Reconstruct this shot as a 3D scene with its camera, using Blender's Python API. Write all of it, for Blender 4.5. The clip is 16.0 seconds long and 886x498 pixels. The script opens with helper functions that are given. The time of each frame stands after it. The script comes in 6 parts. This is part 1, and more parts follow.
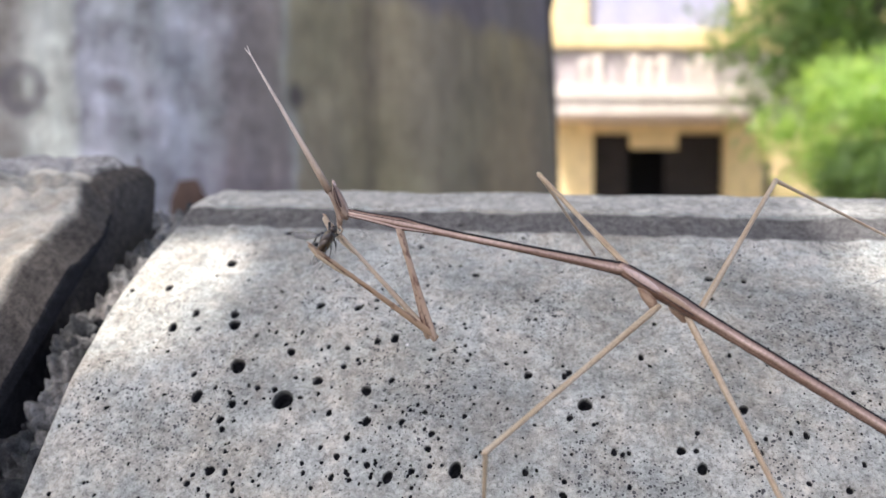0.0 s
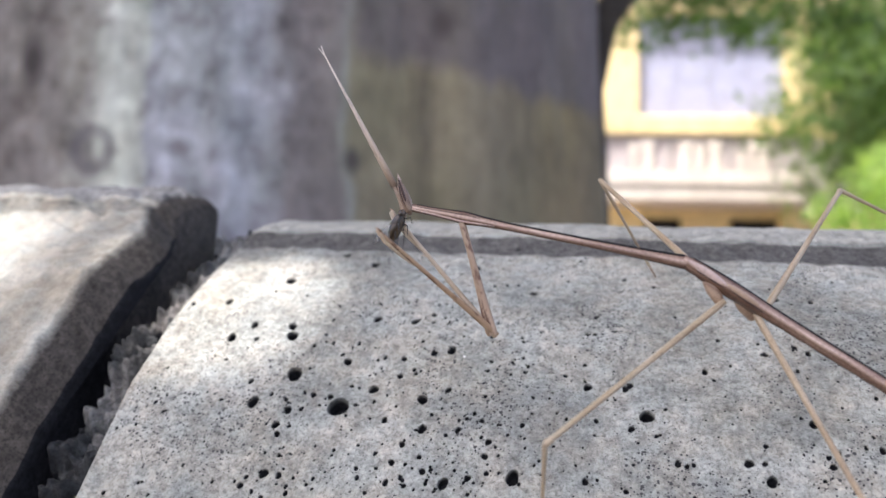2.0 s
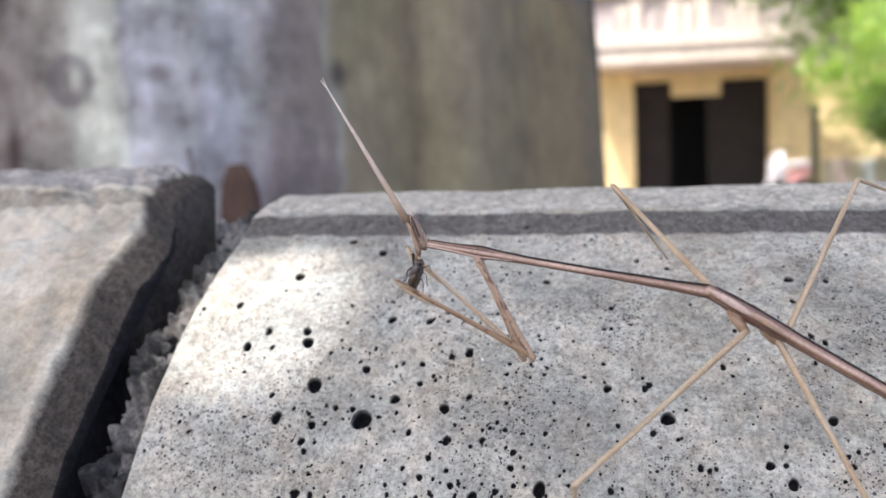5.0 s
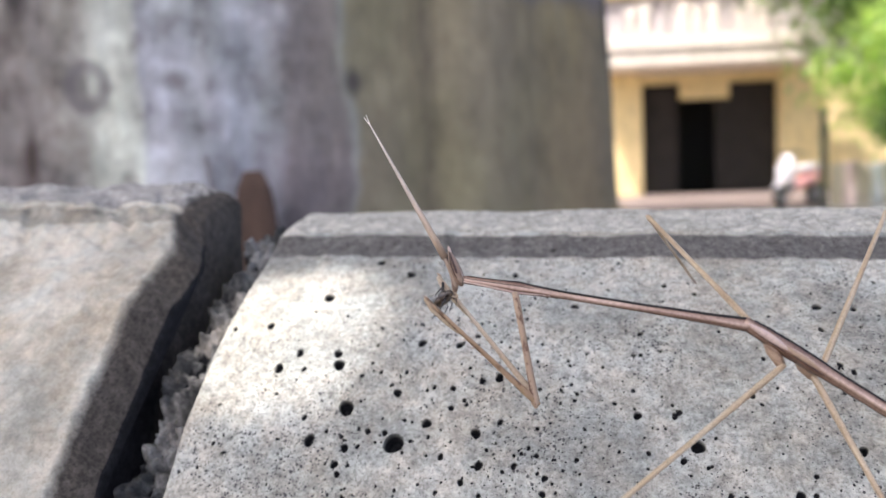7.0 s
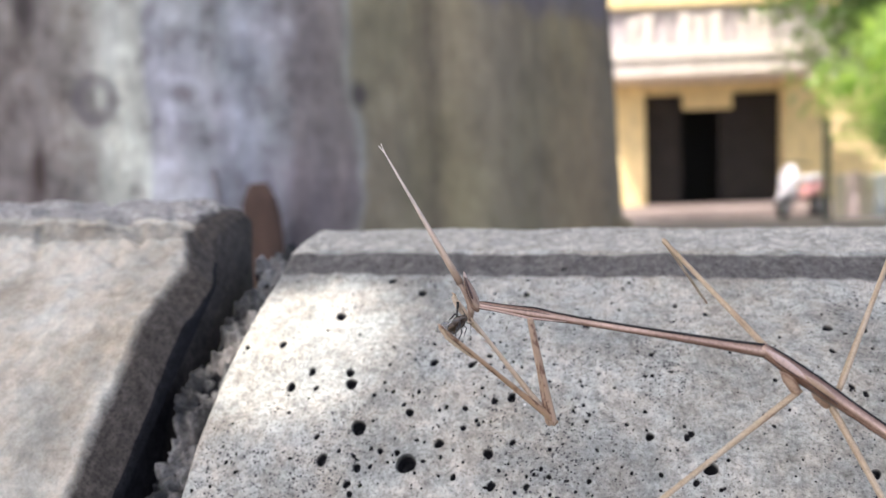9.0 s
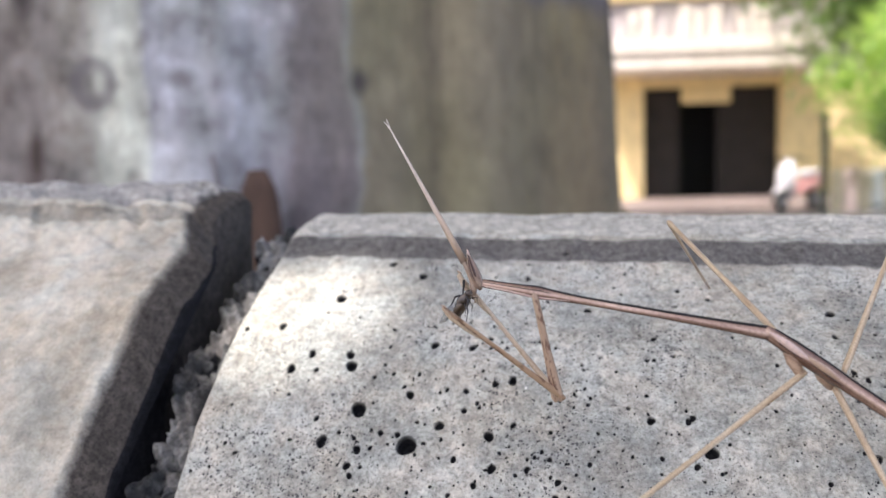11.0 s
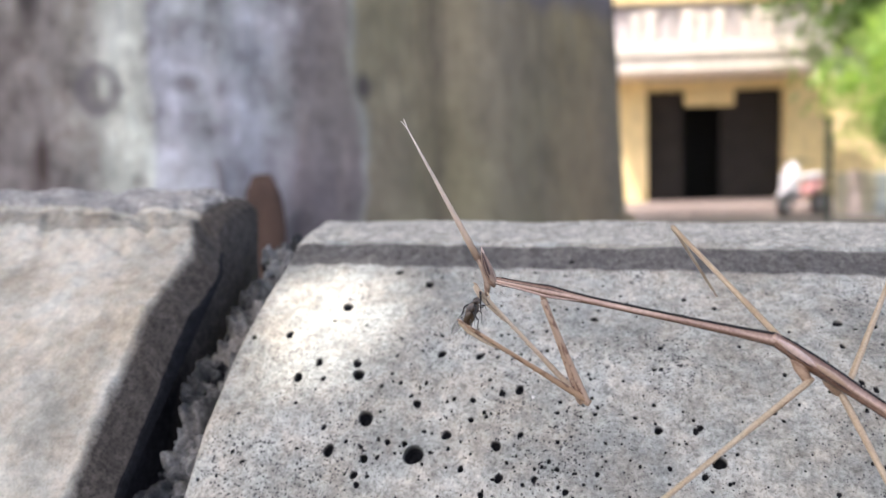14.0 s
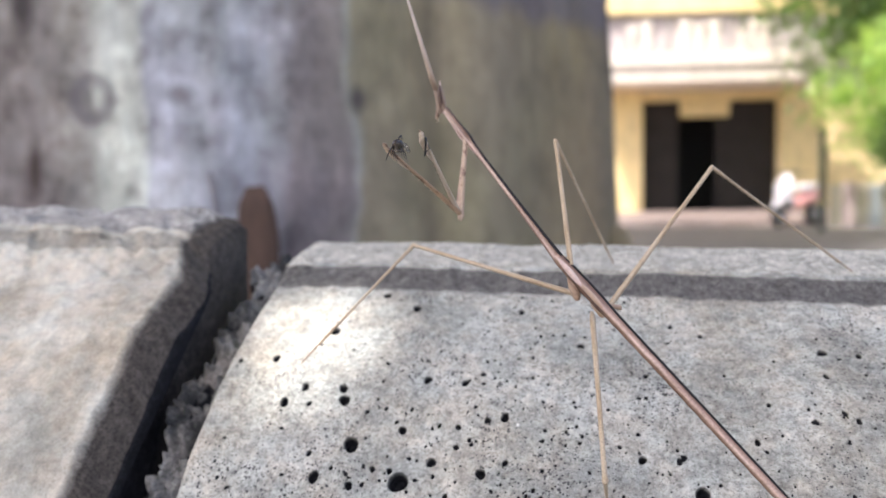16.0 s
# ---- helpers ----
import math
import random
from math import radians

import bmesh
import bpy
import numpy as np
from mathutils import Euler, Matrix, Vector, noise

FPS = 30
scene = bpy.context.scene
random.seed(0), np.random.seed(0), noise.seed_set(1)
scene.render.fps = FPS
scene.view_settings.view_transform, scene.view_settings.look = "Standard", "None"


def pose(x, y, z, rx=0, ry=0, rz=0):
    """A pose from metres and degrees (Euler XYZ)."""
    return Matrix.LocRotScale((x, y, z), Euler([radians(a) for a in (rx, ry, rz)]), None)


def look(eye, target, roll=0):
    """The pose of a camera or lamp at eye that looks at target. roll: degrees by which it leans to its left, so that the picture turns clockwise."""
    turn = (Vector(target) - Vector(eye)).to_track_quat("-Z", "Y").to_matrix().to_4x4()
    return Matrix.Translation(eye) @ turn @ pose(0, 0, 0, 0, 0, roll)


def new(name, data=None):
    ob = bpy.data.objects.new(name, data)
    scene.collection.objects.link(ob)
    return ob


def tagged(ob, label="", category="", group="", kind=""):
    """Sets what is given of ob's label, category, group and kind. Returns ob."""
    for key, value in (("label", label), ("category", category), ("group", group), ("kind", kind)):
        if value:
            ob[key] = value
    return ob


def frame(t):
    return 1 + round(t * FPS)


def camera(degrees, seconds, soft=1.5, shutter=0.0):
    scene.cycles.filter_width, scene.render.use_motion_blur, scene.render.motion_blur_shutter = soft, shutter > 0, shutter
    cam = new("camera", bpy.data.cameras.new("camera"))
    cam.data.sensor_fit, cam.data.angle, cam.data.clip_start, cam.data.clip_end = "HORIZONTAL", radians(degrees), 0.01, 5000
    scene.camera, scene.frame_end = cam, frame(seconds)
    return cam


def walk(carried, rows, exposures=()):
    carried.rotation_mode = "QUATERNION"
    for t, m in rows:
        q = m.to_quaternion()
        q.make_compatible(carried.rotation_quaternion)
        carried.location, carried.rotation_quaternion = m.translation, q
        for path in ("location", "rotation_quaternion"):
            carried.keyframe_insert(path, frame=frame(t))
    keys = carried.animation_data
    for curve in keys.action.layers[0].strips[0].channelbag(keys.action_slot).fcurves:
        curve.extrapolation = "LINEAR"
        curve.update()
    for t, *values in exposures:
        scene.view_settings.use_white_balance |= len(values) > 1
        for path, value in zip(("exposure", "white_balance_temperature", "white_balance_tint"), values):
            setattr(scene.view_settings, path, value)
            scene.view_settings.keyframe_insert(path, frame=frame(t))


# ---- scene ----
cam = camera(55.52, 16.0)
PATH = [
    (0, 0.00000, 0.00000, 0.72000, 87.200, -0.000, -0.000),
    (0.5, 0.00062, 0.00241, 0.71443, 86.962, 0.041, 0.310),
    (1, 0.00078, -0.00032, 0.70837, 89.353, -0.942, 0.105),
    (1.5, 0.00541, -0.00091, 0.69404, 91.928, -1.191, 0.651),
    (2, -0.00190, -0.00034, 0.70649, 92.761, -1.140, 3.299),
    (2.5, 0.00080, 0.00033, 0.71910, 90.352, 2.022, 3.206),
    (3, 0.00021, -0.00013, 0.71805, 89.613, 2.536, 3.135),
    (3.5, 0.00119, 0.00039, 0.72391, 88.991, 3.003, 3.301),
    (4, -0.00095, 0.00323, 0.72797, 85.374, 2.670, 2.566),
    (6.5, -0.00850, 0.00126, 0.73361, 84.218, 2.223, 3.112),
    (7, -0.00977, 0.00080, 0.73558, 84.536, 2.195, 3.187),
    (7.5, -0.01110, -0.00033, 0.73554, 84.821, 2.167, 3.259),
    (8, -0.01116, 0.00010, 0.73633, 84.937, 2.170, 3.367),
    (8.5, -0.01145, 0.00004, 0.73635, 85.176, 2.057, 3.313),
    (9, -0.01153, -0.00002, 0.73781, 85.199, 2.073, 3.388),
    (9.5, -0.01172, 0.00086, 0.73511, 85.127, 1.782, 3.274),
    (12, -0.01297, 0.00065, 0.73720, 84.390, 1.442, 3.233),
    (12.5, -0.01287, 0.00049, 0.73765, 84.463, 1.669, 3.332),
    (13, -0.01347, -0.00030, 0.73732, 84.567, 1.650, 3.412),
    (13.5, -0.01340, -0.00034, 0.73879, 84.702, 1.715, 3.503),
    (14, -0.01334, 0.00060, 0.73718, 84.805, 1.486, 3.454),
    (14.5, -0.01154, 0.00143, 0.73559, 84.553, 1.115, 3.213),
    (15, -0.01185, 0.00129, 0.73681, 84.600, 0.970, 3.124),
    (15.5, -0.01203, 0.00097, 0.73919, 84.925, 1.080, 3.118),
    (16, -0.01164, 0.00057, 0.74093, 85.331, 0.977, 3.157),
]
LIGHT = [(0.0, 1.44, 6500, 14), (1.0, 1.40, 6450, 14), (1.5, 1.34, 6370, 14), (2.0, 1.40, 6450, 14), (3.0, 1.46, 6540, 14), (4.0, 1.50, 6590, 14), (9.5, 1.51, 6590, 14), (13.0, 1.53, 6590, 14), (15.0, 1.58, 6590, 14), (16.0, 1.60, 6600, 14)]
walk(cam, [(t, pose(x, y, z, rx, ry, rz)) for t, x, y, z, rx, ry, rz in PATH], LIGHT)
cam.data.dof.use_dof = True
cam.data.dof.focus_distance = 0.138
cam.data.dof.aperture_fstop = 17.0

# ---- daylight ----
SUN_TO = Vector((-0.34, -0.33, 0.88)).normalized()
world = bpy.data.worlds.new("sky")
scene.world = world
world.use_nodes = True
sky = world.node_tree.nodes.new("ShaderNodeTexSky")
sky.sky_type, sky.sun_disc = "NISHITA", False
sky.sun_elevation = math.asin(SUN_TO.z)
sky.dust_density, sky.air_density, sky.ozone_density = 4.0, 0.6, 0.4
sky.sun_rotation = math.atan2(SUN_TO.x, SUN_TO.y)
world.node_tree.links.new(sky.outputs[0], world.node_tree.nodes["Background"].inputs[0])
world.node_tree.nodes["Background"].inputs[1].default_value = 0.15
sun = new("sun", bpy.data.lights.new("sun", "SUN"))
sun.data.energy, sun.data.angle, sun.data.color = 3.05, radians(0.53), (1.0, 0.985, 0.975)
sun.matrix_world = look((0, 0, 30), Vector((0, 0, 30)) - SUN_TO)


# ---- materials ----
def material(name, rough=0.7, metal=0.0):
    m = bpy.data.materials.new(name)
    m.use_nodes = True
    b = m.node_tree.nodes["Principled BSDF"]
    b.inputs["Roughness"].default_value, b.inputs["Metallic"].default_value = rough, metal
    return m, m.node_tree, b


def coords(nt, scale=(1, 1, 1), kind="Object"):
    c, p = nt.nodes.new("ShaderNodeTexCoord"), nt.nodes.new("ShaderNodeMapping")
    p.inputs["Scale"].default_value = scale
    nt.links.new(c.outputs[kind], p.inputs[0])
    return p.outputs[0]


def noise_tex(nt, vec, scale, detail=4.0, rough=0.55):
    n = nt.nodes.new("ShaderNodeTexNoise")
    n.inputs["Scale"].default_value, n.inputs["Detail"].default_value, n.inputs["Roughness"].default_value = scale, detail, rough
    nt.links.new(vec, n.inputs["Vector"])
    return n.outputs["Fac"]


def ramp(nt, fac, stops, interp="LINEAR"):
    r = nt.nodes.new("ShaderNodeValToRGB")
    r.color_ramp.interpolation = interp
    e = r.color_ramp.elements
    while len(e) < len(stops):
        e.new(0.5)
    for k, (p, c) in enumerate(stops):
        e[k].position, e[k].color = p, (*c, 1) if len(c) == 3 else c
    nt.links.new(fac, r.inputs[0])
    return r.outputs[0]


def mix(nt, a, b, fac, mode="MIX"):
    m = nt.nodes.new("ShaderNodeMix")
    m.data_type, m.blend_type = "RGBA", mode
    for v, i in ((fac, 0), (a, 6), (b, 7)):
        if hasattr(v, "links"):
            nt.links.new(v, m.inputs[i])
        else:
            m.inputs[i].default_value = v if i == 0 else (*v, 1)
    return m.outputs[2]


def bump(nt, b, height, strength, distance):
    n = nt.nodes.new("ShaderNodeBump")
    n.inputs["Strength"].default_value, n.inputs["Distance"].default_value = strength, distance
    nt.links.new(height, n.inputs["Height"])
    nt.links.new(n.outputs[0], b.inputs["Normal"])


def grey(v):
    return (v, v, v)


def concrete_material(name, base, light, dark, mottle=1.0, dots=0.0, band_tone=None, lip=None, crisp=0.9):
    m, nt, b = material(name, 0.88)
    b.inputs["Specular IOR Level"].default_value = 0.2
    v = coords(nt)
    big = ramp(nt, noise_tex(nt, v, 52, 5, 0.6), [(0.36, dark), (0.50, base), (0.62, light)])
    cloud = ramp(nt, noise_tex(nt, v, 330, 5, 0.75), [(0.38, grey(0.86)), (0.47, grey(0.97)), (0.54, grey(1.03)), (0.66, grey(1.12))])
    fine = ramp(nt, noise_tex(nt, v, 1500, 3, 0.75), [(0.36, grey(0.52)), (0.46, grey(0.95)), (0.54, grey(1.04)), (0.66, grey(1.26))])
    c = mix(nt, big, cloud, mottle, "MULTIPLY")
    c = mix(nt, c, fine, crisp, "MULTIPLY")
    warm = ramp(nt, noise_tex(nt, v, 24, 3), [(0.45, (1, 1, 1)), (0.68, (1.0, 0.95, 0.89))])
    c = mix(nt, c, warm, 1.0, "MULTIPLY")
    # small crisp skins of cement, and warm and cool tints
    c = mix(nt, c, ramp(nt, noise_tex(nt, v, 520, 7, 0.75), [(0.40, grey(0.74)), (0.44, grey(0.88)), (0.492, grey(0.92)), (0.505, grey(1.09)), (0.58, grey(1.11)), (0.60, grey(1.24))]), crisp, "MULTIPLY")
    c = mix(nt, c, ramp(nt, noise_tex(nt, v, 170, 4, 0.65), [(0.40, (0.96, 1.0, 1.01)), (0.60, (1.03, 1.0, 0.96))]), 1.0, "MULTIPLY")
    for scale, reach in ((1900, 0.50), (1150, 0.44)):
        vor = nt.nodes.new("ShaderNodeTexVoronoi")
        vor.inputs["Scale"].default_value = scale
        nt.links.new(v, vor.inputs["Vector"])
        wide = nt.nodes.new("ShaderNodeMath")
        wide.operation = "MULTIPLY"
        nt.links.new(ramp(nt, noise_tex(nt, v, 55, 3), [(0.36, grey(0.12)), (0.60, grey(1.0))]), wide.inputs[0])
        sep = nt.nodes.new("ShaderNodeSeparateColor")
        nt.links.new(vor.outputs["Color"], sep.inputs[0])
        pick = ramp(nt, sep.outputs[0], [(0.35, grey(0.0)), (1.0, grey(reach * dots))])
        nt.links.new(pick, wide.inputs[1])
        less = nt.nodes.new("ShaderNodeMath")
        less.operation = "SUBTRACT"
        nt.links.new(wide.outputs[0], less.inputs[0])
        nt.links.new(vor.outputs["Distance"], less.inputs[1])
        c = mix(nt, c, (0.07, 0.068, 0.07), ramp(nt, less.outputs[0], [(0.0, grey(0.0)), (0.035, grey(0.95))]))
    if band_tone:
        rough_edge = noise_tex(nt, v, 420, 5, 0.75)
        # The near-black tone puts the shade of holes and joint into the colour.
        for key, tone, lo, hi in (("lip", lip, 0.42, 0.60), ("dark_band", band_tone, 0.30, 0.74), ("deep_shade", (0.014, 0.014, 0.016), 0.42, 0.54)):
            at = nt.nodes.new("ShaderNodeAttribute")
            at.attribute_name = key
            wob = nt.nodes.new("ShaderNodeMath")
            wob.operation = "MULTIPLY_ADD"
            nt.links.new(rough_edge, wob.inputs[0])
            wob.inputs[1].default_value = 0.0 if key == "deep_shade" else 0.5
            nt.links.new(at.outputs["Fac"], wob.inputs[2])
            d = 0.0 if key == "deep_shade" else 0.25
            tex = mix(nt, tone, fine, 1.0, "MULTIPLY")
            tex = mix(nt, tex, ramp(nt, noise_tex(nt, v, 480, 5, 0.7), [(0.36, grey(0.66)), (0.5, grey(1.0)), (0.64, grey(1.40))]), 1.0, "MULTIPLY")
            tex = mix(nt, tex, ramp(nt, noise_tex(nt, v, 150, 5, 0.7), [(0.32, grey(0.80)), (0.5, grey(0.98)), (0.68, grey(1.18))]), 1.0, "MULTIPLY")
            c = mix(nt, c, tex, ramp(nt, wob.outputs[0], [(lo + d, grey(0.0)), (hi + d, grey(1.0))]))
    nt.links.new(c, b.inputs["Base Color"])
    bump(nt, b, noise_tex(nt, v, 1100, 4, 0.7), 0.45, 0.0004)
    return m


def speckled(name, c1, c2, scale, rough=0.7, stretch=(1, 1, 1), bumpy=0.0, distance=0.01, stain=0.0):
    m, nt, b = material(name, rough)
    v = coords(nt, stretch)
    c = ramp(nt, noise_tex(nt, v, scale, 5, 0.6), [(0.3, c1), (0.7, c2)])
    c = mix(nt, c, ramp(nt, noise_tex(nt, v, scale * 7, 3, 0.6), [(0.3, grey(0.82)), (0.7, grey(1.1))]), 1.0, "MULTIPLY")
    if stain:
        c = mix(nt, c, (0.12, 0.09, 0.06), ramp(nt, noise_tex(nt, v, scale * 0.4, 4), [(0.5, grey(0)), (0.75, grey(stain))]))
    nt.links.new(c, b.inputs["Base Color"])
    if bumpy:
        bump(nt, b, noise_tex(nt, v, scale * 5, 4, 0.6), bumpy, distance)
    return m


def leaf_material(name, c1, c2):
    m, nt, b = material(name, 0.5)
    g = nt.nodes.new("ShaderNodeNewGeometry")
    c = ramp(nt, g.outputs["Random Per Island"], [(0.0, c1), (1.0, c2)])
    nt.links.new(c, b.inputs["Base Color"])
    t = nt.nodes.new("ShaderNodeBsdfTranslucent")
    nt.links.new(mix(nt, c, (1.6, 1.65, 0.75), 1.0, "MULTIPLY"), t.inputs[0])
    s = nt.nodes.new("ShaderNodeMixShader")
    s.inputs[0].default_value = 0.52
    nt.links.new(b.outputs[0], s.inputs[1])
    nt.links.new(t.outputs[0], s.inputs[2])
    nt.links.new(s.outputs[0], nt.nodes["Material Output"].inputs[0])
    return m


def bark_material():
    m, nt, b = material("bark", 0.85)
    v = coords(nt)
    sep = nt.nodes.new("ShaderNodeSeparateXYZ")
    nt.links.new(v, sep.inputs[0])
    wob = noise_tex(nt, coords(nt, (1, 1, 0.45)), 16, 5, 0.6)
    add = nt.nodes.new("ShaderNodeMath")
    add.operation = "MULTIPLY_ADD"
    nt.links.new(wob, add.inputs[0])
    add.inputs[1].default_value = 0.045
    nt.links.new(sep.outputs[0], add.inputs[2])
    rng = nt.nodes.new("ShaderNodeMapRange")
    nt.links.new(add.outputs[0], rng.inputs[0])
    rng.inputs[1].default_value, rng.inputs[2].default_value = -0.0975, 0.4225
    brown, sage, lilac, plum, olive, dark = (0.225, 0.203, 0.183), (0.50, 0.52, 0.455), (0.415, 0.425, 0.445), (0.235, 0.207, 0.207), (0.292, 0.255, 0.160), (0.158, 0.136, 0.092)
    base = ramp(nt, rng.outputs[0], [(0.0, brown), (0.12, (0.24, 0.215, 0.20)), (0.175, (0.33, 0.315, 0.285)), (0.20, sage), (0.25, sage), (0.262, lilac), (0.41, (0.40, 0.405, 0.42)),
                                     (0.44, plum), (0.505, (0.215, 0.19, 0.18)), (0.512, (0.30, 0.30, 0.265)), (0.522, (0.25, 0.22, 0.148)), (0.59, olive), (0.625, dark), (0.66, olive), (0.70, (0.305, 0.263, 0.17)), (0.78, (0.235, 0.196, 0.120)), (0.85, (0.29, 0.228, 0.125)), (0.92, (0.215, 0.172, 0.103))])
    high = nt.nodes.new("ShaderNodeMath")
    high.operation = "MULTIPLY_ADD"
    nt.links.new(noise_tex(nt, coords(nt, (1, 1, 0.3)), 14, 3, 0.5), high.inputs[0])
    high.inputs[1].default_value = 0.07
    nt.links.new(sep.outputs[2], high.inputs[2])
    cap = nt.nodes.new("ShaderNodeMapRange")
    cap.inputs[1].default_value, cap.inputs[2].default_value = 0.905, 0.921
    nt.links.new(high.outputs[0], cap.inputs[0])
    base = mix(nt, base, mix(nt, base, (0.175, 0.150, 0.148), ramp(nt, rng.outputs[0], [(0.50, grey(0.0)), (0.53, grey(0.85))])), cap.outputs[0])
    blot = ramp(nt, noise_tex(nt, coords(nt, (1, 1, 0.85)), 24, 6, 0.62), [(0.36, grey(0.55)), (0.44, grey(0.88)), (0.56, grey(1.08)), (0.64, grey(1.4))])
    tint = ramp(nt, noise_tex(nt, coords(nt, (1, 1, 0.5)), 13, 3), [(0.42, (1.01, 0.985, 0.995)), (0.62, (0.99, 1.0, 0.94))])
    fine = ramp(nt, noise_tex(nt, coords(nt, (1, 1, 0.25)), 90, 5, 0.65), [(0.3, grey(0.84)), (0.7, grey(1.12))])
    rough_part = ramp(nt, rng.outputs[0], [(0.42, grey(0.95)), (0.52, grey(0.40))])
    c = mix(nt, base, blot, rough_part, "MULTIPLY")
    c = mix(nt, c, ramp(nt, noise_tex(nt, coords(nt, (1, 1, 0.9)), 60, 5, 0.6), [(0.34, (0.66, 0.62, 0.62)), (0.5, grey(1.0)), (0.66, (1.18, 1.2, 1.22))]), rough_part, "MULTIPLY")
    c = mix(nt, c, tint, 1.0, "MULTIPLY")
    c = mix(nt, c, fine, 1.0, "MULTIPLY")
    # old branch scars and a hollow
    for at, size, tone, ring, depth in (((-0.080, -0.380, 0.868), (0.013, 0.05, 0.024), (0.05, 0.04, 0.038), 0, 0.95), ((0.217, -0.321, 0.914), (0.014, 0.05, 0.017), (0.07, 0.055, 0.05), 0, 0.8),
                                 ((-0.027, -0.387, 0.801), (0.021, 0.06, 0.021), (0.125, 0.11, 0.12), 1, 0), ((0.034, -0.386, 0.803), (0.013, 0.05, 0.009), (0.16, 0.13, 0.13), 0, 0.6),
                                 ((0.060, -0.384, 0.799), (0.010, 0.05, 0.010), (0.18, 0.155, 0.16), 0, 0.5), ((0.154, -0.356, 0.800), (0.009, 0.05, 0.014), (0.07, 0.06, 0.06), 0, 0.85),
                                 ((-0.075, -0.381, 0.752), (0.009, 0.05, 0.032), (0.06, 0.042, 0.035), 0, 1.0)):
        p = nt.nodes.new("ShaderNodeMapping")
        p.vector_type = "TEXTURE"
        p.inputs["Location"].default_value, p.inputs["Scale"].default_value = at, size
        nt.links.new(v, p.inputs[0])
        ln = nt.nodes.new("ShaderNodeVectorMath")
        ln.operation = "LENGTH"
        nt.links.new(p.outputs[0], ln.inputs[0])
        stops = [(0.25, grey(0.1)), (0.60, grey(0.72)), (0.82, grey(0.6)), (1.25, grey(0))] if ring else [(0.3, grey(depth)), (1.2, grey(0))]
        c = mix(nt, c, tone, ramp(nt, ln.outputs["Value"], stops))
    nt.links.new(c, b.inputs["Base Color"])
    bump(nt, b, noise_tex(nt, coords(nt, (1, 1, 0.3)), 22, 5, 0.6), 0.5, 0.02)
    return m


def chitin(name, c1, c2, c3, scale, rough=0.42, shaded_bands=None):
    m, nt, b = material(name, rough)
    v = coords(nt, (0.09, 1, 1))
    c = ramp(nt, noise_tex(nt, v, scale, 4, 0.65), [(0.33, c1), (0.52, c2), (0.72, c3)])
    # Stripes by height, with a painted flank highlight and shaded underside.
    if shaded_bands:
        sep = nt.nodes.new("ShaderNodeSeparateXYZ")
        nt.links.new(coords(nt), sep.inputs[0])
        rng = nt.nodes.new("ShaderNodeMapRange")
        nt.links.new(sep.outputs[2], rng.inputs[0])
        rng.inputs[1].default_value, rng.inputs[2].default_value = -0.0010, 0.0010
        c = mix(nt, c, ramp(nt, rng.outputs[0], shaded_bands), 1.0, "MULTIPLY")
    c = mix(nt, c, ramp(nt, noise_tex(nt, coords(nt), scale * 3.5, 3, 0.6), [(0.36, grey(0.72)), (0.55, grey(1.05))]), 0.8, "MULTIPLY")
    nt.links.new(c, b.inputs["Base Color"])
    bump(nt, b, noise_tex(nt, v, scale * 2.5, 3), 0.3, 0.00008)
    return m


def horn_material():
    m, nt, b = material("horn_chitin", 0.45)
    v = coords(nt)
    sep = nt.nodes.new("ShaderNodeSeparateXYZ")
    nt.links.new(v, sep.inputs[0])
    rng = nt.nodes.new("ShaderNodeMapRange")
    nt.links.new(sep.outputs[0], rng.inputs[0])
    rng.inputs[1].default_value, rng.inputs[2].default_value = 0.004, 0.030
    c = ramp(nt, rng.outputs[0], [(0.0, (0.31, 0.22, 0.155)), (0.07, (0.37, 0.27, 0.185)), (0.16, (0.45, 0.345, 0.245)), (0.35, (0.50, 0.40, 0.315)), (0.7, (0.64, 0.545, 0.465)), (1.0, (0.74, 0.66, 0.58))])
    c = mix(nt, c, ramp(nt, noise_tex(nt, coords(nt, (0.3, 1, 1)), 1500, 4, 0.7), [(0.36, grey(0.70)), (0.5, grey(1.0)), (0.7, grey(1.1))]), 0.9, "MULTIPLY")
    nt.links.new(c, b.inputs["Base Color"])
    return m


def flecked(name, c1, c2, fleck, amount):
    """Leg cuticle with dark flecks."""
    m, nt, b = material(name, 0.5)
    v = coords(nt, (0.10, 1, 1))
    c = ramp(nt, noise_tex(nt, v, 420, 4, 0.6), [(0.35, c1), (0.65, c2)])
    c = mix(nt, c, fleck, ramp(nt, noise_tex(nt, coords(nt, (0.35, 1, 1)), 1150, 3, 0.7), [(0.58 - amount, grey(0.0)), (0.66 - amount, grey(0.9))]))
    nt.links.new(c, b.inputs["Base Color"])
    bump(nt, b, noise_tex(nt, v, 1800, 3), 0.3, 0.00006)
    return m


def plain(name, c, rough=0.6, metal=0.0):
    m, nt, b = material(name, rough, metal)
    b.inputs["Base Color"].default_value = (*c, 1)
    return m


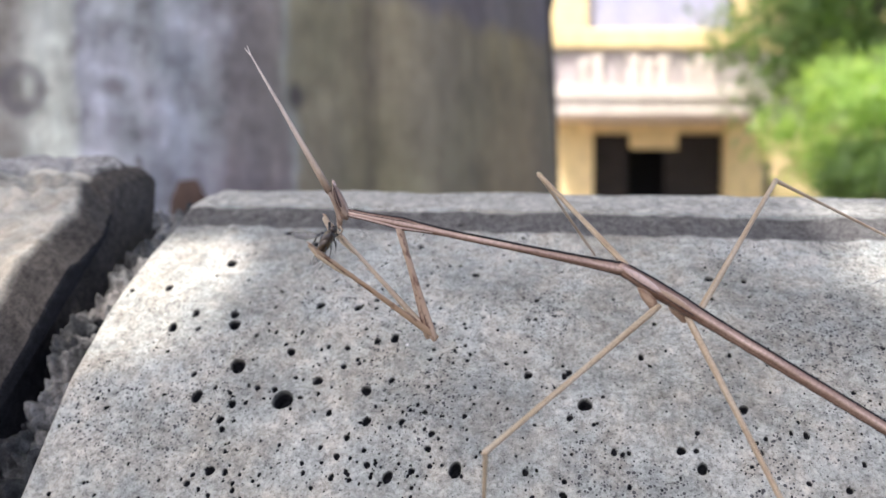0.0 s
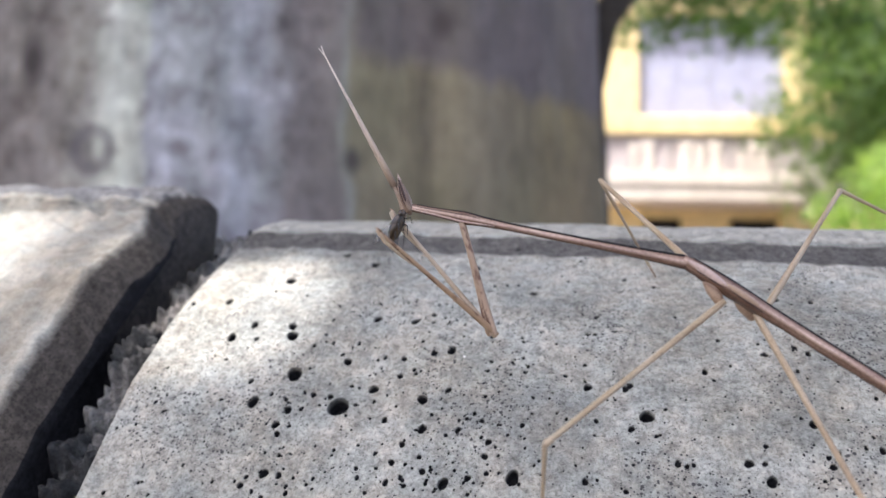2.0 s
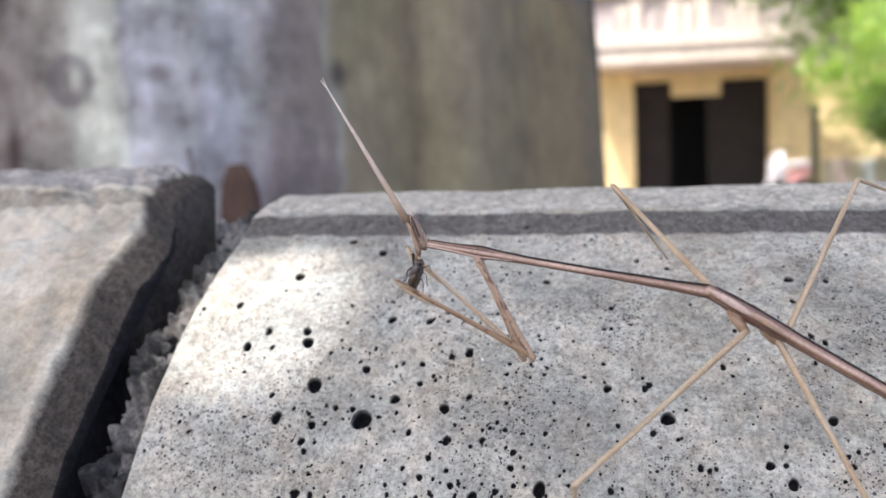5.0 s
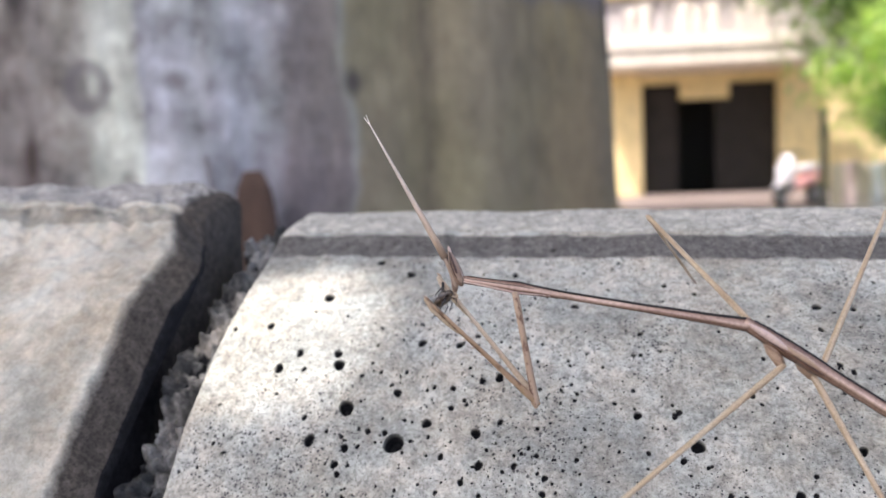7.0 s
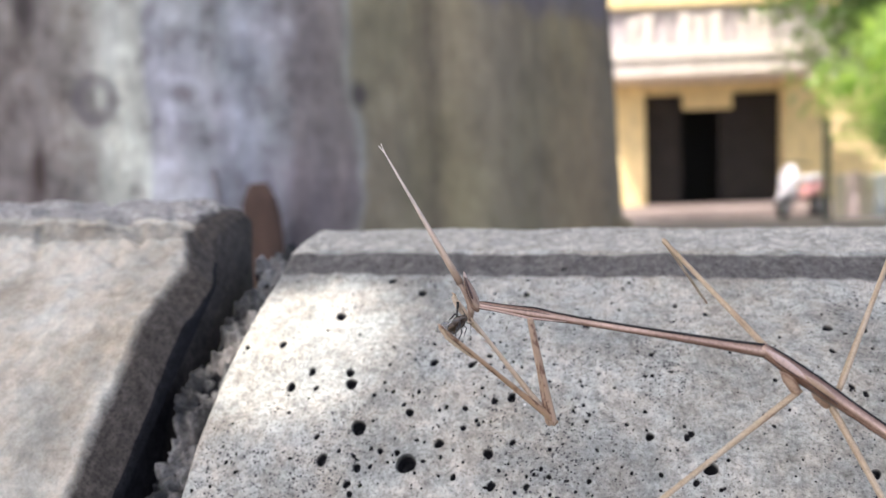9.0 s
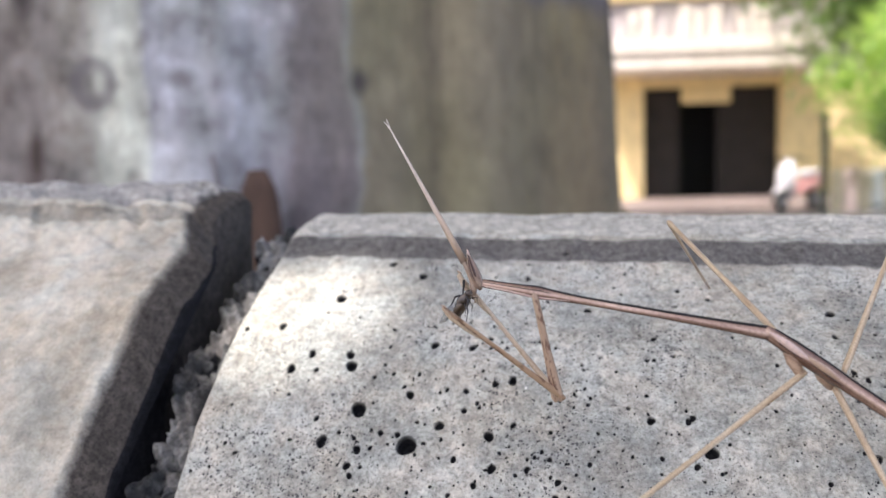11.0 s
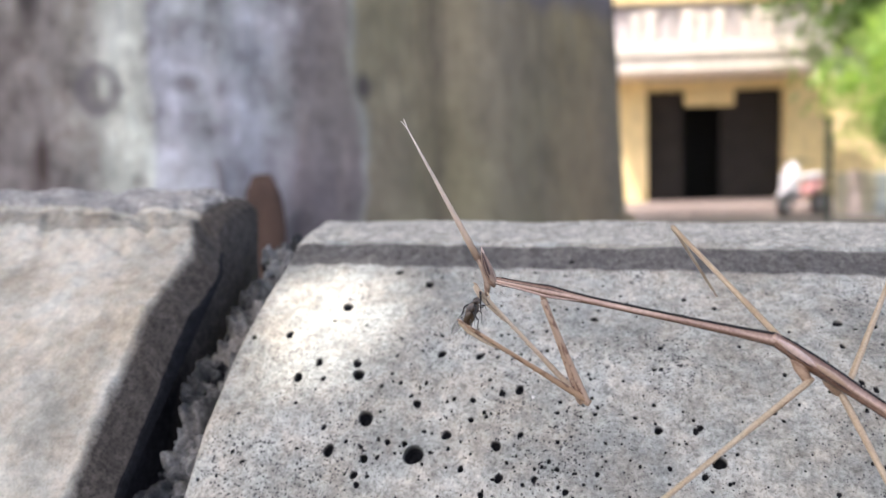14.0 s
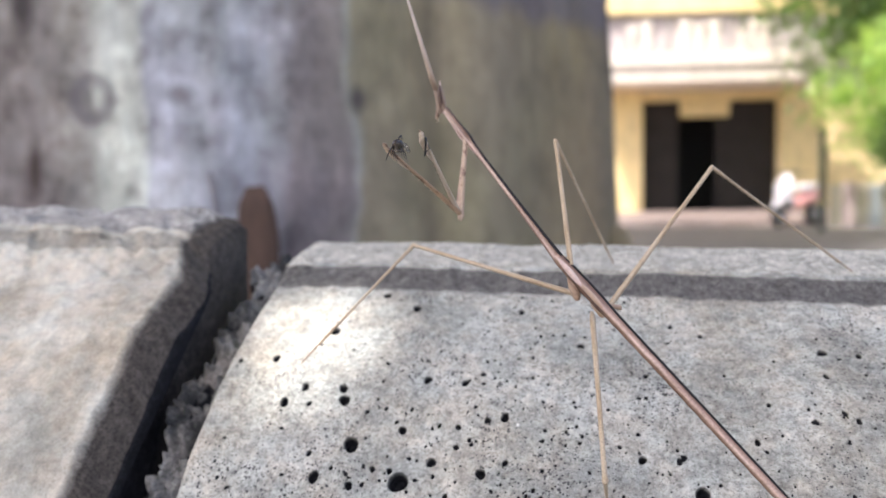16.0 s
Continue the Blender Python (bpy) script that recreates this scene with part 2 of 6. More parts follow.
CONCRETE = concrete_material("weathered_concrete", (0.372, 0.367, 0.331), (0.465, 0.456, 0.411), (0.282, 0.281, 0.257), dots=1.0, band_tone=(0.128, 0.121, 0.112), lip=(0.45, 0.433, 0.375))
CONCRETE_OLD = concrete_material("worn_concrete", (0.47, 0.44, 0.375), (0.58, 0.55, 0.475), (0.34, 0.315, 0.265), band_tone=(0.080, 0.069, 0.058), lip=(0.35, 0.335, 0.31), crisp=0.4)
WALL_CONCRETE = concrete_material("wall_concrete", (0.33, 0.32, 0.30), (0.42, 0.40, 0.38), (0.22, 0.21, 0.20))
MORTAR = concrete_material("crumbling_mortar", (0.050, 0.051, 0.052), (0.20, 0.198, 0.195), (0.022, 0.022, 0.024), band_tone=(0.03, 0.03, 0.03), lip=(0.1, 0.1, 0.1))
BARK = bark_material()
BARK_DARK = speckled("dark_bark", (0.05, 0.045, 0.04), (0.12, 0.10, 0.08), 12, 0.9, (1, 1, 0.3), 0.4, 0.01)
BROWN_BARK = speckled("brown_bark_flake", (0.055, 0.031, 0.022), (0.125, 0.075, 0.052), 60, 0.85, (1, 1, 0.2), 0.4, 0.002)
GREY_BARK = speckled("grey_bark_splinter", (0.16, 0.145, 0.15), (0.27, 0.25, 0.255), 60, 0.85, (1, 1, 0.2), 0.4, 0.002)
EARTH = speckled("dusty_ground", (0.085, 0.078, 0.070), (0.135, 0.124, 0.11), 0.9, 0.95, bumpy=0.3, distance=0.02)
YELLOW = speckled("yellow_limewash", (0.84, 0.65, 0.31), (0.90, 0.72, 0.39), 1.1, 0.85, (1, 1, 0.5), stain=0.15)
CREAM = speckled("cream_plaster", (0.68, 0.60, 0.51), (0.78, 0.70, 0.61), 1.2, 0.85)
LAVENDER = speckled("pale_lavender_shutter", (0.36, 0.37, 0.47), (0.44, 0.45, 0.55), 0.8, 0.6)
GREY_PLASTER = speckled("grey_plaster", (0.40, 0.36, 0.33), (0.52, 0.47, 0.43), 2.0, 0.85)
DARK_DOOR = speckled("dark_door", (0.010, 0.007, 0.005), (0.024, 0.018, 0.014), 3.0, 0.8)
INTERIOR_SHADE = plain("interior_shade", (0.02, 0.02, 0.022), 0.8)
PORCH = speckled("reddish_tile", (0.185, 0.145, 0.13), (0.25, 0.20, 0.18), 1.5, 0.6)
LEAF = leaf_material("leaf_green", (0.08, 0.17, 0.03), (0.20, 0.33, 0.07))
LEAF_BRIGHT = leaf_material("leaf_bright", (0.20, 0.33, 0.08), (0.42, 0.55, 0.20))
LEAF_GREY = leaf_material("leaf_grey_green", (0.055, 0.105, 0.035), (0.17, 0.255, 0.095))
LEAF_DARK = leaf_material("leaf_dark", (0.04, 0.085, 0.02), (0.10, 0.165, 0.045))
TAN = chitin("tan_chitin", (0.25, 0.15, 0.095), (0.42, 0.29, 0.195), (0.53, 0.40, 0.29), 900)
STRAW = chitin("straw_chitin", (0.32, 0.215, 0.125), (0.48, 0.365, 0.235), (0.57, 0.47, 0.34), 1100)
PALE_STRAW = chitin("pale_straw_chitin", (0.44, 0.34, 0.23), (0.56, 0.455, 0.335), (0.63, 0.54, 0.42), 1100)
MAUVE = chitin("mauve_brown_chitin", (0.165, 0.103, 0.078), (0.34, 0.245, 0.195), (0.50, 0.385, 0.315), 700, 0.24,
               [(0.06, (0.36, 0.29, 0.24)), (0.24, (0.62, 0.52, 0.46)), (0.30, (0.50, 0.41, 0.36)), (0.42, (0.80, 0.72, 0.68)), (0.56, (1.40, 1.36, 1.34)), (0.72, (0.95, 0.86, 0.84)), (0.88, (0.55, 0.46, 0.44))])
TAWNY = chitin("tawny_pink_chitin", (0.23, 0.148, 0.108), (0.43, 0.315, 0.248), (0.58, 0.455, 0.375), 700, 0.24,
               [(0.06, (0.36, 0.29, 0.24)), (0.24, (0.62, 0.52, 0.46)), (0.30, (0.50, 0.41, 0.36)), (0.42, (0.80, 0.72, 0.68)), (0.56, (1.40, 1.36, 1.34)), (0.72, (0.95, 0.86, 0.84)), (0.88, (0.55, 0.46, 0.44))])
HORN = horn_material()
PINK_LEG = flecked("pinkish_flecked_chitin", (0.38, 0.26, 0.175), (0.50, 0.37, 0.265), (0.16, 0.085, 0.06), 0.02)
GOLD_LEG = flecked("golden_flecked_chitin", (0.35, 0.222, 0.128), (0.48, 0.345, 0.222), (0.14, 0.075, 0.04), 0.05)
EYE_STRIPE = plain("dark_eye_stripe", (0.055, 0.026, 0.02), 0.3)
BLACK_STRIPE = plain("black_chitin", (0.012, 0.010, 0.010), 0.85)
PINK_RIDGE = chitin("pale_ridge_chitin", (0.45, 0.31, 0.26), (0.60, 0.45, 0.38), (0.66, 0.52, 0.45), 900)
EYE = chitin("striped_eye", (0.15, 0.09, 0.06), (0.30, 0.212, 0.152), (0.45, 0.345, 0.262), 1900, 0.3)
FLY_BODY = chitin("fly_cuticle", (0.022, 0.016, 0.013), (0.055, 0.040, 0.030), (0.15, 0.12, 0.09), 1200, 0.16)
FLY_BELLY = chitin("fly_belly", (0.03, 0.02, 0.012), (0.075, 0.05, 0.027), (0.13, 0.098, 0.055), 900, 0.18)
FLY_LEG = plain("fly_leg", (0.015, 0.013, 0.012), 0.4)
WING, wnt, wb = material("clear_wing", 0.2)
wb.inputs["Base Color"].default_value = (0.22, 0.21, 0.20, 1)
wb.inputs["Alpha"].default_value = 0.38


# ---- mesh helpers ----
def mesh_of(name, verts, faces, mats, smooth=True, fields=()):
    me = bpy.data.meshes.new(name)
    me.from_pydata([tuple(v) for v in verts], [], [tuple(f) for f in faces])
    for m in (mats if isinstance(mats, (list, tuple)) else [mats]):
        me.materials.append(m)
    if smooth:
        me.polygons.foreach_set("use_smooth", [True] * len(me.polygons))
    for key, values in fields:
        me.attributes.new(key, "FLOAT", "POINT").data.foreach_set("value", values)
    me.update()
    return me


def part(name, bm, mat=None, parent=None, label="", smooth=False):
    """Links a bmesh or a mesh as one object, under a thing or a part."""
    if isinstance(bm, bmesh.types.BMesh):
        me = bpy.data.meshes.new(name)
        bm.to_mesh(me)
        bm.free()
        me.materials.append(mat)
        if smooth:
            me.polygons.foreach_set("use_smooth", [True] * len(me.polygons))
    else:
        me = bm
    ob = new(name, me)
    if parent:
        ob.parent = parent
    if label:
        tagged(ob, label)
    return ob


def box(x0, x1, y0, y1, z0, z1, bevel=0.0, bm=None, segs=1):
    own = bm or bmesh.new()
    made = bmesh.ops.create_cube(own, size=1)["verts"]
    bmesh.ops.scale(own, vec=(x1 - x0, y1 - y0, z1 - z0), verts=made)
    bmesh.ops.translate(own, vec=((x0 + x1) / 2, (y0 + y1) / 2, (z0 + z1) / 2), verts=made)
    if bevel:
        edges = list({e for v in made for e in v.link_edges})
        bmesh.ops.bevel(own, geom=edges, offset=bevel, segments=segs, affect="EDGES")
    return own


def tube(points, radii, sides=10, squash=1.0, up=(0, 0, 1), lobes=None):
    """Verts and faces of a tapered tube along points. radii: one for each point, or (across, upright)."""
    pts = [Vector(p) for p in points]
    verts, faces = [], []
    for k, p in enumerate(pts):
        d = (pts[min(k + 1, len(pts) - 1)] - pts[max(k - 1, 0)]).normalized()
        side = d.cross(Vector(up))
        side = side.normalized() if side.length > 1e-6 else d.orthogonal().normalized()
        top = side.cross(d).normalized()
        rx, rz = radii[k] if isinstance(radii[k], (tuple, list)) else (radii[k], radii[k] * squash)
        for s in range(sides):
            a = 2 * math.pi * s / sides
            f = lobes(a, k) if lobes else 1.0
            verts.append(p + side * (math.cos(a) * rx * f) + top * (math.sin(a) * rz * f))
        if k:
            for s in range(sides):
                n = (s + 1) % sides
                faces.append(((k - 1) * sides + s, (k - 1) * sides + n, k * sides + n, k * sides + s))
    faces.append(tuple(range(sides))[::-1])
    faces.append(tuple((len(pts) - 1) * sides + s for s in range(sides)))
    return verts, faces


def joined(pieces):
    verts, faces = [], []
    for v, f in pieces:
        o = len(verts)
        verts += list(v)
        faces += [tuple(i + o for i in q) for q in f]
    return verts, faces


def leaves(count, place, size, rng, droop=0.3, clear=None):
    """Verts and faces of many small folded leaves. place(rng) gives a point; clear(point) tells what stays open."""
    verts, faces = [], []
    while len(faces) < 2 * count:
        p = Vector(place(rng))
        s = size * rng.uniform(0.6, 1.3)
        d = Vector((rng.gauss(0, 1), rng.gauss(0, 1), rng.gauss(0, 1) - droop)).normalized()
        w = d.orthogonal().normalized()
        w.rotate(Matrix.Rotation(rng.uniform(0, 6.28), 3, d))
        n = d.cross(w)
        o = len(verts)
        blade = [p, p + d * s * 0.5 + w * s * 0.24 + n * s * 0.07, p + d * s, p + d * s * 0.5 - w * s * 0.24 + n * s * 0.07]
        if clear and any(clear(q) for q in blade + [p + d * s * k + w * s * j * (0.5 - abs(k - 0.5)) for k in (0.15, 0.3, 0.45, 0.6, 0.75, 0.9) for j in (-0.25, 0, 0.25)]):
            continue
        verts += blade
        faces += [(o, o + 1, o + 2), (o, o + 2, o + 3)]
    return verts, faces

# ---- ground ----
gv, gf = [], []
rg = [-3000, -400, -100, -40, -20, -10, -5, -2, 0, 2, 5, 10, 20, 40, 100, 400, 3000]
for y in rg:
    for x in rg:
        gv.append((x, y, 0.02 * noise.noise((x * 0.3, y * 0.3, 0)) - 0.01))
for j in range(len(rg) - 1):
    for i in range(len(rg) - 1):
        o = j * len(rg) + i
        gf.append((o, o + 1, o + len(rg) + 1, o + len(rg)))
tagged(part("ground", mesh_of("ground", gv, gf, EARTH)), "dusty grey-brown yard ground", "ground", kind="structure")

# ---- concrete kerb stones ----
# Section across a stone: (distance, height), from the foot of its front up over the sloping face, the groove and the back lip.
SECTION = np.array([(0.099, 0.50), (0.099, 0.590), (0.108, 0.628), (0.116, 0.645), (0.126, 0.660), (0.137, 0.674), (0.1468, 0.6852), (0.1517, 0.6894),
                    (0.1581, 0.6956), (0.1663, 0.7016), (0.1763, 0.7074), (0.1900, 0.7146), (0.1935, 0.7168), (0.1975, 0.7196), (0.2164, 0.7236), (0.2185, 0.7220), (0.2195, 0.7100), (0.2195, 0.50)])
ARC = np.concatenate([[0], np.cumsum(np.hypot(*np.diff(SECTION, axis=0).T))])
FACE0, GROOVE0, LIP0, BACK0 = ARC[3], ARC[11], ARC[13], ARC[14]
# Air holes in the face, in millimetres: (along, across, radius) for the wide ones, (along, across) for the rest.
PITS = [(-55.2, 145.7, 1.6), (-66.2, 150.9, 1.33), (44, 149.2, 1.11), (-69.9, 157.9, 1.07), (-0.4, 147.5, 1.07), (-77.9, 174.5, 1.04), (-21.7, 138.2, 1.03), (-71.9, 145.4, 0.95), (-61.1, 182.8, 0.91), (-82.7, 156.9, 0.84),
        (-39.9, 147.8, 0.84), (-70.9, 160.2, 0.83), (-33.1, 136.9, 0.83), (-49.5, 148.9, 0.8), (-69.3, 186.7, 0.79), (23.3, 174.2, 0.79), (-36.7, 156.7, 0.77), (18.7, 140.3, 0.77), (-53.6, 162.9, 0.76), (-88.3, 166, 0.75),
        (-79.3, 160.1, 0.72), (-56.5, 153.7, 0.72), (-64.8, 136.1, 0.72), (-38.7, 143.5, 0.71), (26.1, 148, 0.71), (-64.6, 144.7, 0.7), (-45.7, 162.7, 0.68), (-10.7, 151.8, 0.66), (-23.6, 173.4, 0.65), (-65.9, 142.5, 0.64),
        (15.5, 142.3, 0.63), (-37.1, 182.8, 0.62)]
PINHOLES = [(-23, 129.7), (-5.4, 180), (-60.6, 147.1), (-77.3, 157), (40.9, 139.1), (9.4, 155.5), (25, 161.1), (23.1, 168.3), (-41.6, 141.3), (-42.7, 138.9),
            (-10.3, 166.5), (-40.1, 156), (28, 142.6), (-45.3, 151.6), (19.9, 159.3), (-68.3, 134.5), (-9.9, 138.5), (-42.4, 164.9), (-62.7, 132), (24.1, 130.3),
            (-42.9, 136.4), (-2.9, 145.5), (-57.3, 147.1), (-29.1, 137.7), (4.6, 141.7), (27.1, 159.8), (0.6, 177.7), (-65, 141.3), (13.4, 134.1), (16.8, 134.3),
            (-74.1, 148.8), (-32.3, 143.7), (35.6, 145), (-37.1, 138.2), (-26.6, 142.4), (-26.8, 140.5), (-29.5, 191.7), (-45.5, 154.7), (-42.5, 131.2), (-96.4, 165.2),
            (-3.6, 136.3), (10.3, 135.3), (29.9, 173.8), (-45.9, 144.3), (-35.6, 149.8), (-62.1, 136.1), (-4.2, 152.1), (-3.4, 152.6)]
SPECKS = [(-48.1, 136.7), (-59.9, 134.2), (-63.5, 129.9), (43.8, 142.1), (-39.7, 136.3), (-42, 162.9), (-55.4, 157), (-60.7, 156.9), (27.5, 143.7), (-68.9, 146.8),
          (-49.3, 154.8), (-38, 132.2), (-41.7, 129.7), (-3.4, 137.8), (51.2, 159), (-43, 152.9), (-46, 139.9), (-38.1, 139.9), (-28.3, 145.1), (-62.5, 130.7),
          (-8.8, 146.2), (-21.2, 144.8), (-63.1, 166.2), (26.2, 172.8), (-40.6, 137.2), (-26.1, 138.5), (-45.5, 130.3), (-91.3, 144.2), (-64.5, 156.2), (6, 141.5),
          (17.9, 142.4), (18.3, 144.6), (35, 139.6), (-26, 130.5), (-8.5, 135.8), (17, 136.2), (-21.2, 132.9), (-65.7, 146.2), (-62.1, 145), (-10.2, 161.9),
          (-11.5, 161.7), (12.5, 132.9), (7.3, 130.8), (12, 161.9), (-11.2, 130.5), (-2.9, 130.4), (-67.7, 135.5), (-63.9, 133.4)]


def smooth_noise(a, s, cell, seed):
    """Value noise on the plane, about -1 to 1."""
    r = np.random.RandomState(seed).uniform(-1, 1, (256, 256))
    u, v = a / cell, s / cell
    i, j = np.floor(u).astype(int), np.floor(v).astype(int)
    fu, fv = u - i, v - j
    fu, fv = fu * fu * (3 - 2 * fu), fv * fv * (3 - 2 * fv)
    g = lambda p, q: r[p % 256, q % 256]
    return (g(i, j) * (1 - fu) + g(i + 1, j) * fu) * (1 - fv) + (g(i, j + 1) * (1 - fu) + g(i + 1, j + 1) * fu) * fv


def spacing(marks):
    """Positions from rows of (start, end, step)."""
    out = [np.arange(a, b, s) for a, b, s in marks]
    return np.concatenate(out + [[marks[-1][1]]])


def kerb_stone(name, a0, a1, a_fine, mats, pits, small, seed, round_left=0.004, round_right=0.004, rough=0.0002, wear=0.0, band_reach=0.8, gap_shade=0.0, groove=1.0, cut=0.0, bevel=False):
    """A cast kerb stone along +x, with real air holes in its face."""
    fine0, fine1, step = a_fine
    marks = [m for m in ((a0, min(a0 + 0.008, fine0), 0.0008), (a0 + 0.008, fine0, 0.002), (fine0, fine1, step), (fine1, a1 - 0.008, 0.004), (max(a1 - 0.008, fine1), a1, 0.0008)) if m[1] > m[0] + 1e-6]
    A = spacing(marks)
    S = spacing([(0, FACE0, 0.004), (FACE0, GROOVE0, step), (GROOVE0, BACK0 + 0.003, 0.0006), (BACK0 + 0.003, ARC[-1], 0.01)])
    # rounded section: average of neighbours along the arc
    B = np.mean([np.interp(S + d, ARC, SECTION[:, 0]) for d in np.linspace(-0.0022, 0.0022, 7)], axis=0)
    Z = np.mean([np.interp(S + d, ARC, SECTION[:, 1]) for d in np.linspace(-0.0022, 0.0022, 7)], axis=0)
    tb, tz = np.gradient(B), np.gradient(Z)
    ln = np.hypot(tb, tz) + 1e-12
    nb, nz = -tz / ln, tb / ln
    AA, SS = np.meshgrid(A, S)
    D = rough * smooth_noise(AA, SS, 0.006, seed) + rough * 0.5 * smooth_noise(AA, SS, 0.0022, seed + 1) + rough * 1.6 * smooth_noise(AA, SS, 0.02, seed + 2)
    edge = np.abs(SS - LIP0) < 0.012
    D += edge * 0.0004 * smooth_noise(AA, SS * 0.6, 0.0035, seed + 3)
    if wear:
        D += wear * np.minimum(0, smooth_noise(AA, SS, 0.007, seed + 4) + 0.5 * smooth_noise(AA, SS, 0.003, seed + 5)) * (SS > GROOVE0 - 0.01)
    recess_shade = np.zeros_like(D)
    r = random.Random(seed)
    holes = [(x / 1000, float(np.interp(b / 1000, SECTION[2:15, 0], ARC[2:15])), q / 1000) for x, b, q in pits]
    for _ in range(small):
        x, s = r.uniform(fine0, fine1), r.uniform(FACE0, GROOVE0)
        dense = 0.16 + 0.84 * math.exp(-((x + 0.036) / 0.026) ** 2) + 0.30 * math.exp(-((x - 0.024) / 0.016) ** 2)
        if r.random() < dense * (0.35 + 0.65 * (GROOVE0 - s) / (GROOVE0 - FACE0)):
            holes.append((x, s, 0.00014 + 0.00022 * r.random() ** 3))
    for x, s, q in holes:
        i0, i1 = np.searchsorted(A, (x - 2.2 * q, x + 2.2 * q))
        j0, j1 = np.searchsorted(S, (s - 2.2 * q, s + 2.2 * q))
        if i1 <= i0 or j1 <= j0:
            continue
        sub = np.s_[j0:j1, i0:i1]
        ang = np.arctan2(SS[sub] - s, AA[sub] - x)
        ph = r.uniform(0, 6.28)
        rad = np.hypot(AA[sub] - x, (SS[sub] - s) / 1.2) / (q * (1 + 0.10 * np.sin(2 * ang + ph) + 0.05 * np.sin(3 * ang + 2 * ph)))
        dip = np.clip((1.10 - rad) / 0.26, 0, 1)
        D[sub] -= 2.0 * q * dip * dip * (3 - 2 * dip)
        # Hole floor and walls go near black: their shade is put into the colour.
        recess_shade[sub] = np.maximum(recess_shade[sub], np.clip(1.03 - 0.5 * rad, 0, 1))
    X = AA - cut * np.clip((SS - GROOVE0 + 0.012) / 0.016, 0, 1)
    drop = np.zeros_like(D)
    for a_end, q, sign in ((a0, round_left, 1), (a1, round_right, -1)):
        t = np.clip(1 - sign * (AA - a_end) / q, 0, 1)
        fall = 0.85 * t + 0.15 * t ** 3 if bevel and sign < 0 else 1 - np.sqrt(np.clip(1 - t * t, 0, 1))
        D -= q * fall * np.clip((SS - 0.02) / 0.02, 0, 1) * (1 - np.clip((SS - GROOVE0) / 0.006, 0, 1))
        drop += 0.75 * q * fall * np.clip((SS - GROOVE0) / 0.006, 0, 1)
    P = np.stack([X, (B[:, None] + nb[:, None] * D), (Z[:, None] + nz[:, None] * D - drop)], -1)
    n, m = P.shape[:2]
    idx = np.arange(n * m).reshape(n, m)
    quads = np.stack([idx[:-1, :-1], idx[:-1, 1:], idx[1:, 1:], idx[1:, :-1]], -1).reshape(-1, 4)
    # Darker band along the groove.
    dark_band = np.clip(np.minimum(SS - GROOVE0 + 0.0012, LIP0 - 0.0018 - SS) / 0.0016, -0.5, 0.5) + 0.5
    # The right end is darkened too: shade of its turned-away slope, as colour.
    dark_band = np.maximum(dark_band * groove, np.clip((round_right * band_reach - (a1 - AA)) / 0.0045, -0.5, 0.5) + 0.5)
    # Shade of the joint, painted near black on the stone's end.
    recess_shade = np.maximum(recess_shade, np.clip((gap_shade - (a1 - AA)) / 0.0012, 0, 1) * (SS < GROOVE0))
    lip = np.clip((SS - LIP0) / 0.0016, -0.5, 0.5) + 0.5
    verts = P.reshape(-1, 3)
    faces = quads.tolist() + [tuple(idx[:, 0]), tuple(idx[:, -1][::-1]), tuple(idx[0][::-1]) + tuple(idx[-1])]
    fields = [("deep_shade", recess_shade.ravel()), ("dark_band", dark_band.ravel()), ("lip", lip.ravel())]
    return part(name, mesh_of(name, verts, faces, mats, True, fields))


KERB = pose(0, 0, 0.7, 0, 1.03, -9.93) @ pose(0, 0, -0.7)
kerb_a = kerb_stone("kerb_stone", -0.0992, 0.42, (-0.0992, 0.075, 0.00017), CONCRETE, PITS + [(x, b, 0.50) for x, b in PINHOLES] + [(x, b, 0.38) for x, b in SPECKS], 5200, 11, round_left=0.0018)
kerb_a.matrix_world = KERB
tagged(kerb_a, "pitted grey cast-concrete kerb stone with a grooved back lip", "kerb stone", "kerb stones")
kerb_b = kerb_stone("kerb_stone", -0.50, -0.1128, (-0.25, -0.1128, 0.0006), CONCRETE_OLD, [], 60, 23, round_right=0.0072, rough=0.0007, wear=0.0018, band_reach=0.9, gap_shade=0.0012, groove=0.5, cut=0.0076, bevel=True)
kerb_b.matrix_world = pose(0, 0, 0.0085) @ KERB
tagged(kerb_b, "worn pale concrete kerb stone with a dark rounded end", "kerb stone", "kerb stones")


